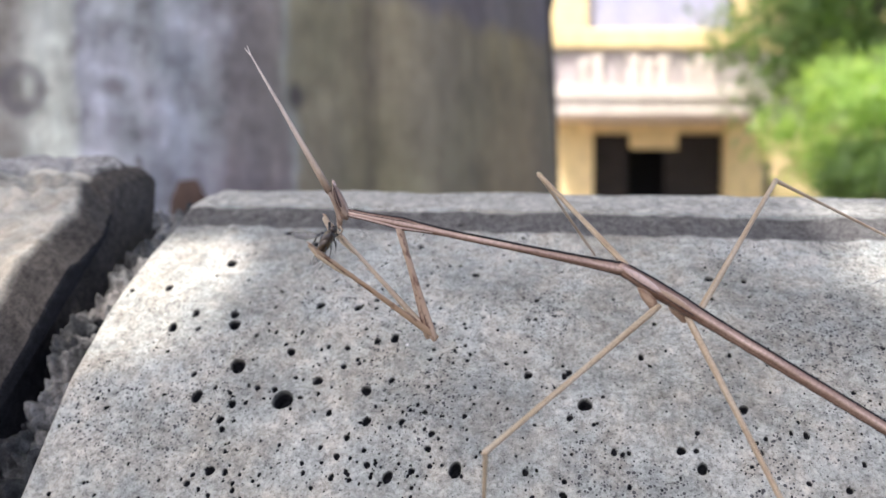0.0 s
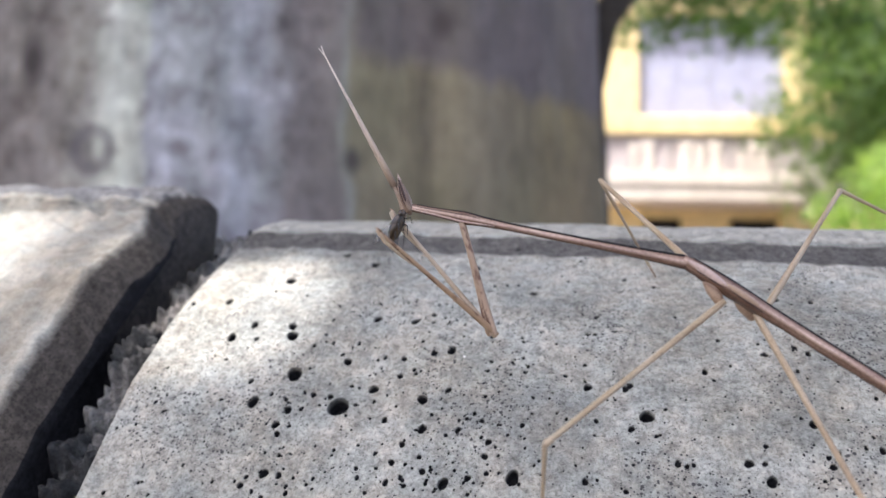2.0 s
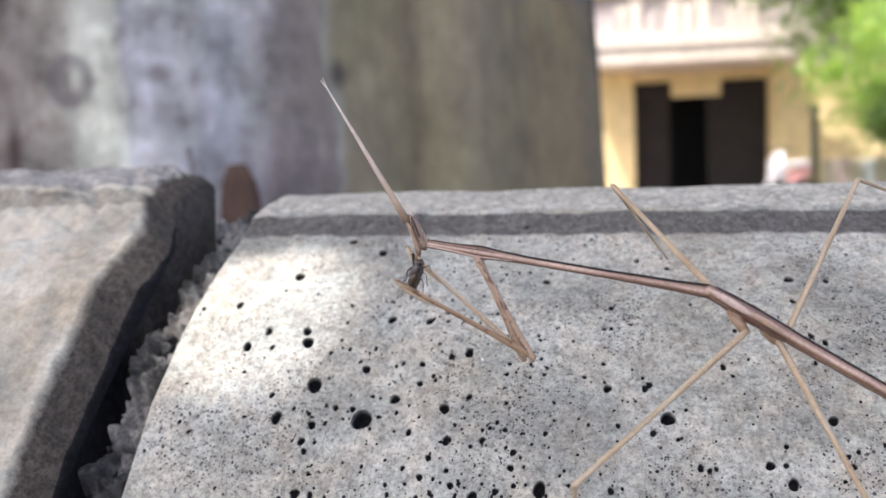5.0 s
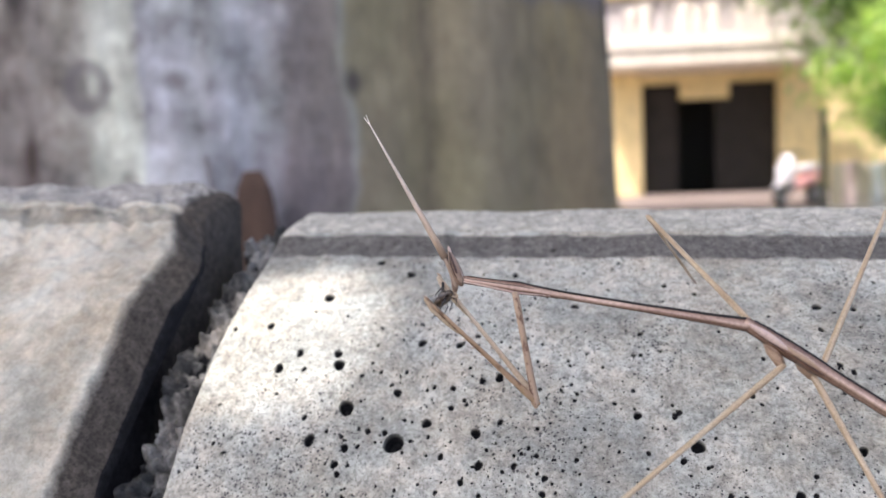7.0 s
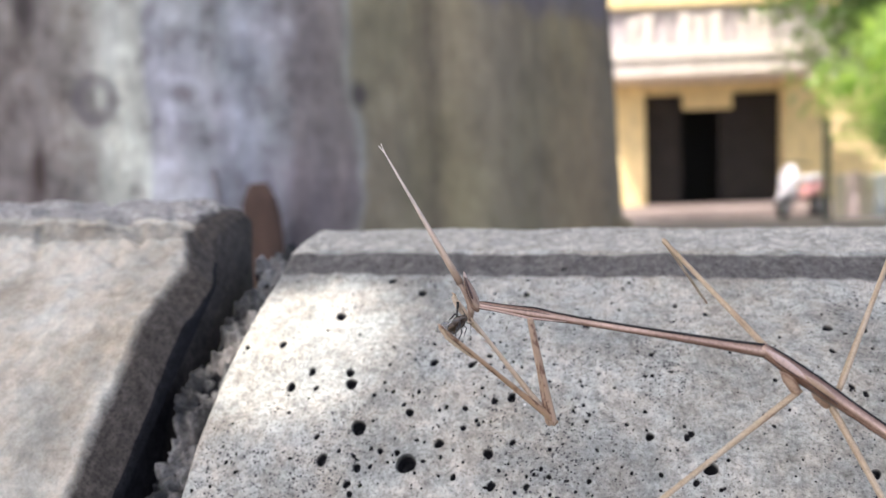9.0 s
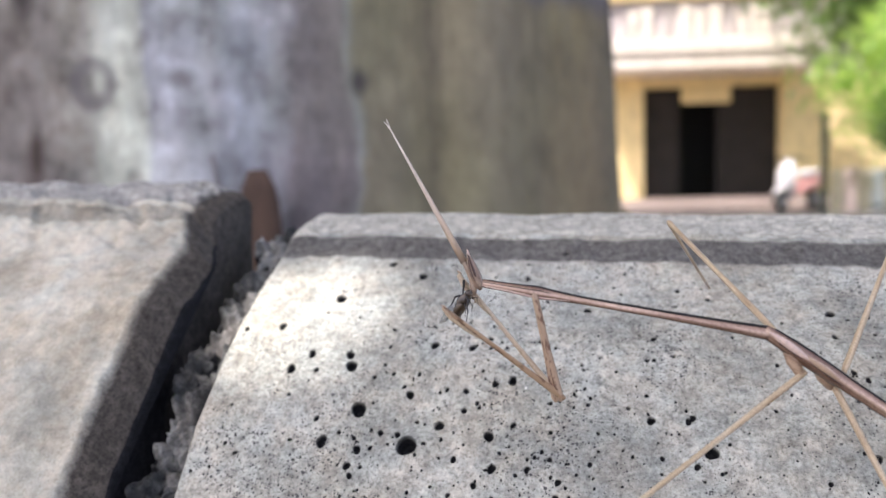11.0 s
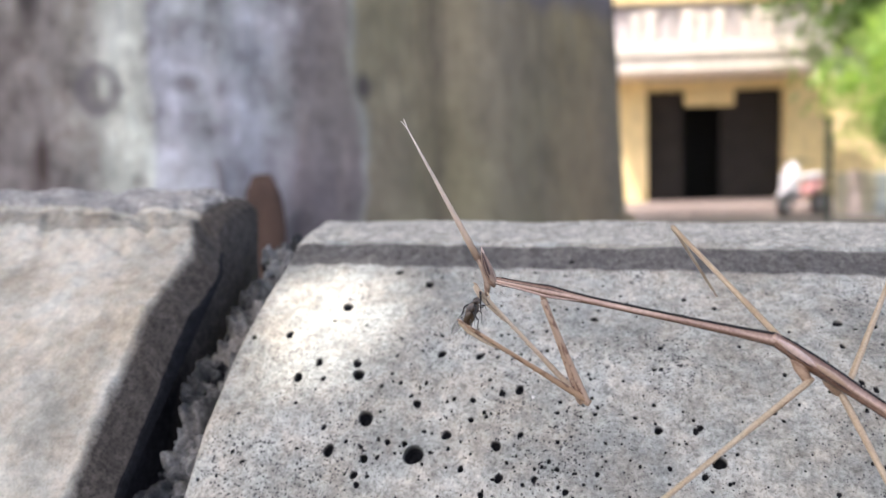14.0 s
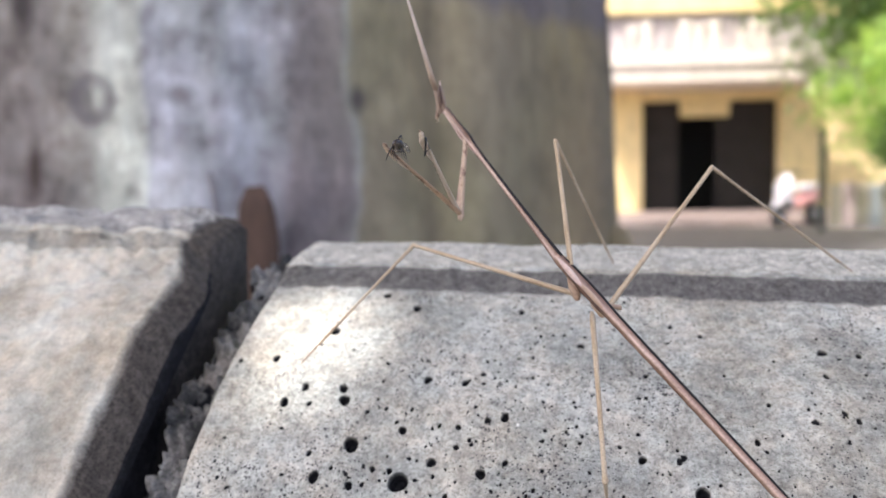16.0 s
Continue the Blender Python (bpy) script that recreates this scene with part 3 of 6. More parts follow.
def mortar_joint():
    """Crumbled mortar in the joint between two kerb stones."""
    A, S = np.linspace(-0.128, -0.0965, 90), np.linspace(ARC[2], BACK0, 240)
    B, Z = np.interp(S, ARC, SECTION[:, 0]), np.interp(S, ARC, SECTION[:, 1])
    tb, tz = np.gradient(B), np.gradient(Z)
    ln = np.hypot(tb, tz)
    AA, SS = np.meshgrid(A, S)
    brink = -0.1114 + 0.0018 * smooth_noise(AA * 0, SS, 0.006, 8)
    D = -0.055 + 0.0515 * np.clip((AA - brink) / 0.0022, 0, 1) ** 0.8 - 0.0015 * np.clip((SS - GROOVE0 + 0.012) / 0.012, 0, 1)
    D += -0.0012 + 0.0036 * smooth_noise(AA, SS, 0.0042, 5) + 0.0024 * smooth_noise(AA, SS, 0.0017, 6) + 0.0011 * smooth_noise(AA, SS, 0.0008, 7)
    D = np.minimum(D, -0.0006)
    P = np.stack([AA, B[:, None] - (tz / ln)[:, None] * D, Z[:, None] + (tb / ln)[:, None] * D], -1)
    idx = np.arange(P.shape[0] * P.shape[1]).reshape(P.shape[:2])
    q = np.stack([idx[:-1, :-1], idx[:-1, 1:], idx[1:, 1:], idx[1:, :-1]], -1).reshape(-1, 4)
    # Deeper than 5 mm the mortar blackens: joint shade painted by depth.
    ob = part("mortar_joint", mesh_of("mortar_joint", P.reshape(-1, 3), q.tolist(), MORTAR, True, [("deep_shade", np.clip((-D - 0.005) / 0.004, 0, 1).ravel()), ("dark_band", D.ravel() * 0), ("lip", D.ravel() * 0)]))
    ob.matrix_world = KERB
    return tagged(ob, "crumbling dark mortar in the joint between kerb stones", "mortar", kind="structure")


mortar_joint()
def hair_crack():
    """A hairline crack in the face of the pitted stone, and one white grain on it."""
    pts = []
    for k in range(24):
        t = k / 23
        a = 0.011 + 0.0085 * t
        b = 0.1522 + 0.0020 * t ** 1.6 + 0.00025 * math.sin(9 * t) + 0.00012 * math.sin(31 * t)
        pts.append((a, b, float(np.interp(b, SECTION[:14, 0], SECTION[:14, 1])) - 0.00006))
    ob = part("crack", mesh_of("crack", *tube(pts, [0.00009 + 0.00005 * math.sin(k * 1.7) for k in range(24)], 6), plain("crack_shadow", (0.05, 0.048, 0.045), 0.9)), None, kerb_a, "hairline crack")
    b = 0.1556
    bm = bmesh.new()
    bmesh.ops.create_icosphere(bm, subdivisions=2, radius=0.00032, matrix=Matrix.Translation((-0.0340, b, float(np.interp(b, SECTION[:14, 0], SECTION[:14, 1])) + 0.0001)))
    part("grain", bm, plain("white_grain", (0.85, 0.84, 0.80), 0.3), kerb_a, "tiny white sand grain", smooth=True)


hair_crack()
low_wall = part("low_wall", box(-0.6, 0.6, 0.105, 0.215, -0.02, 0.502), WALL_CONCRETE)
low_wall.matrix_world = pose(0, 0, 0, 0, 0, -9.93)
tagged(low_wall, "plain concrete wall under the kerb stones", "wall", kind="structure")


# ---- the big tree behind the kerb ----
def big_tree():
    tree = new("shade_tree")
    tree.matrix_world = pose(-0.26, 0.966, 0)
    tagged(tree, "large shade tree with smooth blotched grey bark", "tree")
    zs = [0, 0.1, 0.25, 0.45, 0.6, 0.72, 0.85, 1.0, 1.2, 1.5, 2.0, 2.6, 3.2]
    rad = [0.53, 0.48, 0.44, 0.412, 0.400, 0.392, 0.387, 0.384, 0.380, 0.37, 0.35, 0.33, 0.30]
    pts = [(-0.025 * max(0, z - 0.72), 0, z) for z in zs]
    fine = np.linspace(0, 3.2, 160)
    pts = [(float(np.interp(z, zs, [p[0] for p in pts])), 0, float(z)) for z in fine]
    rr = [float(np.interp(z, zs, rad)) for z in fine]

    def flutes(a, k):
        z = fine[k]
        folds = sum(d * math.exp(-(((a - c + 0.02 * math.sin(5 * z)) / w) ** 2)) for c, d, w in ((4.157, -0.028, 0.05), (4.30, 0.012, 0.05), (4.02, 0.012, 0.06), (4.46, -0.012, 0.03), (4.72, 0.008, 0.05)))
        return 1 + folds + 0.012 * math.sin(5 * a + 0.6 * z) + 0.010 * math.sin(11 * a + 1.0) + 0.008 * noise.noise((3 * math.cos(a), 3 * math.sin(a), z * 2.2)) + 0.007 * noise.noise((14 * math.cos(a), 14 * math.sin(a), z * 9))
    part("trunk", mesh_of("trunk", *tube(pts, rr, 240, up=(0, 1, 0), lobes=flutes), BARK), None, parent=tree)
    r = random.Random(3)
    for a, e, l in ((-70, 42, 3.2), (-20, 50, 3.0), (50, 40, 3.0), (110, 48, 2.6), (170, 45, 3.0), (-120, 40, 3.4)):
        d = Vector((math.cos(radians(a)) * math.cos(radians(e)), math.sin(radians(a)) * math.cos(radians(e)), math.sin(radians(e))))
        p = [Vector((-0.08, 0, 2.9)) + d * l * t + Vector((0, 0, 0.25 * math.sin(3 * t))) + Vector((r.gauss(0, 0.04), r.gauss(0, 0.04), 0)) for t in np.linspace(0, 1, 9)]
        part("limb", mesh_of("limb", *tube(p, [0.17 * (1 - 0.85 * t) for t in np.linspace(0, 1, 9)], 12), BARK), None, parent=tree)
    # the low limb behind the trunk, with its hanging boughs
    low = [Vector(p) - Vector((-0.26, 0.966, 0)) for p in ((0.15, 1.18, -0.02), (0.146, 1.17, 0.4), (0.140, 1.16, 0.72), (0.136, 1.16, 0.86), (0.127, 1.15, 0.98), (0.140, 1.12, 1.07), (0.21, 1.12, 1.17), (0.38, 1.5, 1.5), (0.75, 2.6, 2.0), (1.15, 4.2, 2.5), (1.7, 5.6, 2.7))]
    part("limb", mesh_of("limb", *tube(low, [0.035, 0.026, 0.021, 0.020, 0.020, 0.022, 0.022, 0.020, 0.018, 0.014, 0.006], 12), BARK_DARK), None, parent=tree)
    boughs = [Vector((r.uniform(0.75, 2.1), r.uniform(4.0, 5.6), 0)) for _ in range(26)]
    boughs = [Vector((p.x + 0.26, p.y - 0.966, 2.55 - 0.30 * abs(p.x - 1.3) + r.gauss(0, 0.16))) for p in boughs]
    part("bough_leaves", mesh_of("bough_leaves", *leaves(3600, lambda g: boughs[g.randrange(26)] + Vector((g.gauss(0, 0.17), g.gauss(0, 0.17), g.gauss(0, 0.07))), 0.075, r), LEAF_DARK, False), None, parent=tree)
    part("root", mesh_of("root", *tube([(0.22, -0.10, 0.70), (0.33, -0.13, 0.695), (0.368, -0.15, 0.684), (0.385, -0.17, 0.60), (0.40, -0.18, 0.30), (0.42, -0.2, -0.02)], [0.04, 0.022, 0.014, 0.025, 0.05, 0.08], 10), BARK), None, parent=tree)
    base = Vector((-0.26, 0.966, 0))
    # Unseen crown, set towards the sun so that it shades the kerb.
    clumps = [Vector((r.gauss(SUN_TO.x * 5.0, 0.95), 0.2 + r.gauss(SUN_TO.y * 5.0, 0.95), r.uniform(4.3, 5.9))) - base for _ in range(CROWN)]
    clumps += [Vector((r.uniform(-3.0, 1.0), r.uniform(-1.5, 3.0), r.uniform(4.6, 6.2))) - base for _ in range(20)]
    # Openings cut along the sun's line lay light on three kerb spots.
    gaps = [(Vector(g) - base, q) for g, q in (((-0.056, 0.180, 0.703), 0.0215), ((-0.165, 0.190, 0.71), 0.036), ((0.098, 0.172, 0.712), 0.016))]

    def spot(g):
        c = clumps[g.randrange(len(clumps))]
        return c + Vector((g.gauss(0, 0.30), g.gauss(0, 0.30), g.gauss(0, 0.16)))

    def clear(p):
        return any(((p - c) - SUN_TO * (p - c).dot(SUN_TO)).length < q for c, q in gaps)
    # Clumps and limb added above the view, to shade the yard ground.
    yard = [Vector((r.uniform(-0.8, 2.1), r.uniform(6.2, 10.2), r.uniform(4.9, 5.9))) - base for _ in range(34)]
    reach = [Vector((-0.08, 0, 2.9)), Vector((0.2, 2.0, 4.2)), Vector((0.7, 4.6, 5.0)), Vector((1.0, 7.0, 5.3)), Vector((1.1, 9.0, 5.4))]
    part("limb", mesh_of("limb", *tube(reach, [0.17, 0.12, 0.08, 0.05, 0.015], 12), BARK), None, parent=tree)
    part("added_far_crown", mesh_of("added_far_crown", *leaves(7000, lambda g: yard[g.randrange(34)] + Vector((g.gauss(0, 0.42), g.gauss(0, 0.42), g.gauss(0, 0.18))), 0.20, random.Random(41)), LEAF, False), None, parent=tree)
    # two sprays of leaves added out of view to shape the kerb's sunlight: one open towards the sun in one place, one
    # that swings over the worn stone
    def spray(key, spot_at, reach, opened, count, seed):
        g0 = random.Random(seed)
        heart = Vector(spot_at) - base + SUN_TO * 1.35

        def across(p):
            return (p - heart) - SUN_TO * (p - heart).dot(SUN_TO)
        PARTS[key] = part(key, mesh_of(key, *leaves(count, lambda g: heart + Vector((g.gauss(reach[0], reach[1]), g.gauss(0, 0.12), g.gauss(0.03, 0.05))), 0.062, g0, clear=lambda p: opened(across(p))), LEAF, False), None, parent=tree)
        tagged(PARTS[key], kind="stuff")
        stalk = [Vector((-0.20, -0.20, 2.70)), Vector((-0.26, -0.62, 2.55)), Vector((-0.26, -0.95, 2.25)), heart + Vector((reach[0], 0.05, 0.25)), heart + Vector((reach[0], 0.03, 0.03))]
        part("limb", mesh_of("limb", *tube(stalk, [0.03, 0.02, 0.013, 0.008, 0.003], 8), BARK_DARK), None, parent=tree)

    def notch(q):
        a = math.atan2(q.y, q.x)
        return q.x < -0.052 or q.x > 0.14 or q.length < 0.0165 * (1 + 0.22 * math.sin(2 * a + 0.6) + 0.12 * math.sin(3 * a + 2.0))
    spray("added_low_spray", (-0.056, 0.180, 0.703), (0.09, 0.11), notch, 1500, 31)
    spray("added_swing_spray", (-0.108, 0.185, 0.706), (-0.09, 0.09), lambda q: q.x > 0.002, 1700, 32)
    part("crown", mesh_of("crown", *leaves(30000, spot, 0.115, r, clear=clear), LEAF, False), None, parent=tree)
    return tree


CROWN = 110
PARTS = {}
big_tree()


def bark_flake():
    """A curled flake of brown bark standing before the trunk."""
    pts = [(0, 0, z) for z in np.linspace(-0.08, 0.047, 12)]
    rr = [(0.0150 * q, 0.006 * q) for q in (0.9, 0.95, 1, 1.02, 1.04, 1.05, 1.05, 1.03, 1.0, 0.93, 0.79, 0.42)]
    ob = part("bark_flake", mesh_of("bark_flake", *tube(pts, rr, 16, up=(0, 1, 0), lobes=lambda a, k: 1 + 0.07 * math.sin(3 * a + k * 0.4)), BROWN_BARK))
    ob.matrix_world = pose(-0.1705, 0.570, 0.692, 3, -1, -8)
    return tagged(ob, "curled flake of reddish-brown bark standing before the trunk", "bark")


bark_flake()


def dry_twig():
    """A thin grey twig standing behind the end of the worn kerb stone."""
    pts = [(0.004 * math.sin(3 * t), 0, -0.25 + 0.325 * t) for t in np.linspace(0, 1, 12)]
    ob = part("dry_twig", mesh_of("dry_twig", *tube(pts, [0.0060 * (1 - 0.75 * t) for t in np.linspace(0, 1, 12)], 8, up=(0, 1, 0)), GREY_BARK))
    ob.matrix_world = pose(-0.153, 0.445, 0.672, 4, -5, 0)
    return tagged(ob, "thin grey dry twig standing by the kerb", "twig")


dry_twig()

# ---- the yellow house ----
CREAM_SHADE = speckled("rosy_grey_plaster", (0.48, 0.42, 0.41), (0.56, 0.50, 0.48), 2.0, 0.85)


def house():
    h = new("yellow_house")
    h.matrix_world = pose(0, 15.9, 0)
    tagged(h, "sunlit yellow two-storey house with a balcony over dark doors", "house")
    part("wall", box(-9.0, 2.82, 0.0, 0.30, 0, 2.30), YELLOW, h)
    part("wall", box(5.29, 12.0, 0.0, 0.30, 0, 2.30), YELLOW, h)
    part("wall", box(2.82, 5.29, 0.0, 0.30, 2.13, 2.30), YELLOW, h)
    part("wall", box(-9.0, 12.0, 0.002, 0.302, 2.30, 3.62), GREY_PLASTER, h)
    part("wall", box(-9.0, 2.70, 0.0, 0.30, 3.62, 7.2), YELLOW, h)
    part("wall", box(5.42, 12.0, 0.0, 0.30, 3.62, 7.2), YELLOW, h)
    part("wall", box(2.70, 5.42, 0.0, 0.30, 6.0, 7.2), YELLOW, h)
    part("wall", box(2.70, 5.42, 0.0, 0.30, 3.62, 4.02), YELLOW, h)
    part("roof", box(-9.3, 12.3, -0.6, 9, 7.2, 7.4, 0.03), CREAM, h)
    part("side_wall", box(-9.0, -8.7, 0.302, 8.6, 0, 7.2), YELLOW, h)
    part("side_wall", box(11.7, 12.0, 0.302, 8.6, 0, 7.2), YELLOW, h)
    part("back_wall", box(-9.0, 12.0, 8.6, 8.9, 0, 7.2), YELLOW, h)
    shutter = part("window", box(2.702, 5.418, 0.16, 0.22, 4.022, 5.998, 0.01), LAVENDER, h, "pale lavender shutter of the upper window")
    for x in (3.38, 4.06, 4.74):
        part("rail", box(x - 0.02, x + 0.02, 0.135, 0.159, 4.03, 5.99), LAVENDER, shutter)
    slab = part("balcony_slab", box(1.85, 5.62, -1.25, -0.002, 2.32, 2.78, 0.03), CREAM, h, "cream plaster balcony slab")
    part("fascia", box(1.81, 5.66, -1.30, -1.252, 2.60, 2.82, 0.01), CREAM, slab)
    rail = part("balustrade", box(1.85, 5.62, -1.24, -1.06, 3.48, 3.80, 0.02), YELLOW, h, "yellow balcony rail over a grey pierced band")
    part("backing", box(1.87, 5.60, -1.13, -1.11, 2.784, 3.476), CREAM_SHADE, rail, "rosy grey band of the balcony")
    for x in (1.93, 2.36, 3.04, 4.10, 4.84, 5.2):
        part("pier", box(x - 0.035, x + 0.035, -1.18, -1.132, 2.79, 3.47, 0.01), GREY_PLASTER, rail)
    # pale relief shapes standing on the band
    for x, w, top in ((2.46, 0.09, 3.30), (2.68, 0.15, 3.36), (3.32, 0.16, 3.36), (3.56, 0.15, 3.30), (3.82, 0.17, 3.36), (4.28, 0.10, 3.24), (4.46, 0.08, 3.36), (4.64, 0.12, 3.30)):
        bm = box(x - w / 2, x + w / 2, -1.20, -1.132, 2.86, top, 0.012)
        box(x - w / 2 - 0.035, x + w / 2 + 0.035, -1.19, -1.132, top - 0.11, top - 0.002, 0.012, bm)
        part("relief_block", bm, CREAM, rail, "pale cream relief block")
    for x0, x1 in ((2.06, 2.818), (5.292, 6.02)):
        part("pilaster", box(x0, x1, -0.09, -0.002, 0.10, 2.318, 0.015), YELLOW, h)
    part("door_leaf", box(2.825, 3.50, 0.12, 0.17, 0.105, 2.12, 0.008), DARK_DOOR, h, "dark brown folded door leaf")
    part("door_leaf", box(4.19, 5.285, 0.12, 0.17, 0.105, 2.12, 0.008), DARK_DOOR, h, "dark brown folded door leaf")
    part("sign_board", box(3.52, 4.42, 0.03, 0.08, 1.83, 2.126, 0.01), YELLOW, h, "tan board hanging over the doorway")
    # Near-black panel in the doorway: the dark inside is only its colour.
    part("room_shade_panel", box(2.6, 5.6, 1.6, 1.7, 0, 2.3), INTERIOR_SHADE, h)
    part("porch", box(1.2, 7.2, -2.9, 0.118, -0.02, 0.10, 0.015), PORCH, h, "reddish tiled porch floor")
    part("step", box(1.6, 6.6, -3.25, -2.902, -0.02, 0.05, 0.012), PORCH, h)
    return h


house()


def scooter():
    s = new("parked_scooter")
    s.matrix_world = pose(4.36, 12.3, 0.0, 0, 0, 220) @ Matrix.Scale(0.74, 4)
    tagged(s, "small parked white scooter with pink side panels", "scooter")
    white, red, black = plain("white_shell", (0.62, 0.60, 0.61), 0.35), plain("pink_shell", (0.72, 0.36, 0.34), 0.35), plain("black_rubber", (0.03, 0.03, 0.03), 0.8)
    chrome = plain("steel_rim", (0.5, 0.5, 0.5), 0.3, 0.9)
    for x in (-0.55, 0.60):
        bm = bmesh.new()
        bmesh.ops.create_cone(bm, segments=24, radius1=0.22, radius2=0.22, depth=0.09, cap_ends=True, matrix=Matrix.Rotation(math.pi / 2, 4, "X"))
        bmesh.ops.bevel(bm, geom=bm.edges[:], offset=0.02, segments=2, affect="EDGES")
        w = part("wheel", bm, black, s, smooth=True)
        w.location = (x, 0, 0.225)
        bm = bmesh.new()
        bmesh.ops.create_cone(bm, segments=20, radius1=0.12, radius2=0.12, depth=0.098, cap_ends=True, matrix=Matrix.Rotation(math.pi / 2, 4, "X"))
        part("rim", bm, chrome, w)
    part("front_shield", mesh_of("front_shield", *tube([(0.36, 0, 0.30), (0.42, 0, 0.5), (0.42, 0, 0.72), (0.38, 0, 0.88), (0.33, 0, 0.98)], [(0.15, 0.05), (0.19, 0.06), (0.20, 0.06), (0.15, 0.07), (0.08, 0.06)], 14, up=(1, 0, 0)), white), None, s)
    part("body", mesh_of("body", *tube([(-0.75, 0, 0.62), (-0.5, 0, 0.58), (-0.2, 0, 0.52), (0.05, 0, 0.42), (0.35, 0, 0.32)], [(0.07, 0.07), (0.15, 0.15), (0.16, 0.16), (0.13, 0.10), (0.12, 0.06)], 14), red), None, s)
    part("seat", mesh_of("seat", *tube([(-0.72, 0, 0.77), (-0.4, 0, 0.76), (-0.1, 0, 0.74), (0.06, 0, 0.72)], [(0.08, 0.04), (0.14, 0.06), (0.14, 0.05), (0.07, 0.03)], 14), white), None, s)
    part("handlebar", mesh_of("handlebar", *tube([(0.22, -0.33, 1.0), (0.28, -0.15, 1.04), (0.29, 0.15, 1.04), (0.22, 0.33, 1.0)], [0.018] * 4, 8), black), None, s)
    part("mudguard", mesh_of("mudguard", *tube([(0.36, 0, 0.42), (0.5, 0, 0.48), (0.66, 0, 0.47), (0.80, 0, 0.38)], [(0.06, 0.02), (0.075, 0.03), (0.075, 0.03), (0.05, 0.02)], 12), white), None, s)
    return s


scooter()


def garden_tree(name, at, height, crown_r, crown_z, mat, count, size, seed, label, clumps=26, squash=0.8, stem=0.10, spread=0.17):
    r = random.Random(seed)
    t = new(name)
    t.matrix_world = pose(*at)
    tagged(t, label, "tree")
    p = [Vector((0.12 * math.sin(z * 1.3 + seed), 0.10 * math.sin(z * 1.7), z)) for z in np.linspace(0, height, 10)]
    part("trunk", mesh_of("trunk", *tube(p, [stem * (1 - 0.07 * k) for k in range(10)], 10, up=(0, 1, 0)), BARK_DARK), None, t)
    cs = []
    for k in range(clumps):
        d = Vector((r.gauss(0, 1), r.gauss(0, 1), r.gauss(0, 1))).normalized() * crown_r * r.uniform(0.45, 1.0)
        cs.append(Vector((d.x, d.y, crown_z + d.z * squash)))
        if k % 3 == 0:
            q0 = p[r.randrange(5, 10)]
            part("limb", mesh_of("limb", *tube([q0, (q0 + cs[-1]) / 2 + Vector((0, 0, 0.1)), cs[-1]], [stem * 0.35, stem * 0.22, stem * 0.08], 6), BARK_DARK), None, t)

    def spot(g):
        c = cs[g.randrange(len(cs))]
        s = crown_r * spread
        return c + Vector((g.gauss(0, s), g.gauss(0, s), g.gauss(0, s * 0.8)))
    part("crown", mesh_of("crown", *leaves(count, spot, size, r), mat, False), None, t)
    return t


garden_tree("garden_tree", (5.25, 9.8, 0), 2.2, 1.30, 1.62, LEAF_BRIGHT, 9000, 0.11, 5, "sunlit bright green garden tree before the house", 48, 0.75, spread=0.15)
garden_tree("garden_tree", (6.35, 12.6, 0), 4.8, 2.0, 3.75, LEAF_GREY, 13000, 0.16, 8, "tall dark green garden tree behind the fence", 60, 1.0)
garden_tree("garden_shrub", (4.62, 9.1, 0), 1.1, 0.62, 1.06, LEAF_GREY, 3600, 0.09, 12, "dark green leafy shrub beside the gate post", 22, 0.7, 0.04)


def gate_post():
    g = new("gate_post")
    g.matrix_world = pose(4.22, 11.0, 0)
    tagged(g, "dark green metal gate post beside a pale panel fence", "gate post")
    green = plain("dark_green_paint", (0.025, 0.04, 0.032), 0.5)
    part("post", box(-0.035, 0.035, -0.035, 0.035, 0, 1.25, 0.008), green, g)
    part("cap", box(-0.06, 0.06, -0.06, 0.06, 1.25, 1.30, 0.012), green, g)
    return g


gate_post()


def fence():
    f = new("panel_fence")
    f.matrix_world = pose(4.32, 11.05, 0)
    tagged(f, "low pale panel fence with faded boards", "fence")
    r = random.Random(4)
    tones = [speckled("faded_board", a, b, 3.0, 0.7) for a, b in (((0.55, 0.48, 0.36), (0.64, 0.56, 0.44)), ((0.50, 0.53, 0.52), (0.60, 0.62, 0.62)), ((0.64, 0.48, 0.44), (0.70, 0.56, 0.52)))]
    for k in range(16):
        part("board", box(k * 0.17, k * 0.17 + 0.16, -0.012, 0.012, 0.05, 0.62 + r.uniform(-0.02, 0.02), 0.004), tones[r.choice((0, 1, 1, 2))], f)
    for z in (0.16, 0.50):
        part("rail", box(0, 2.74, 0.013, 0.045, z, z + 0.06, 0.004), tones[0], f)
    return f


fence()

# ---- the stick mantis ----
mantis = new("stick_mantis")
tagged(mantis, "slender brown stick mantis with a long forked horn on concrete", "mantis")
MM = 0.001


def rod(stops, sides=14, bend=None, lobes=None, shift=0.0):
    """A limb along +x: stops of (x, across, upright) in millimetres."""
    xs = np.linspace(stops[0][0], stops[-1][0], max(8, int((stops[-1][0] - stops[0][0]) * 1.6)))
    st = np.array(stops)
    pts = [(x * MM, shift * MM, (bend(x) if bend else 0) * MM) for x in xs]
    return tube(pts, [(float(np.interp(x, st[:, 0], st[:, 1])) * MM, float(np.interp(x, st[:, 0], st[:, 2])) * MM) for x in xs], sides, lobes=lobes)


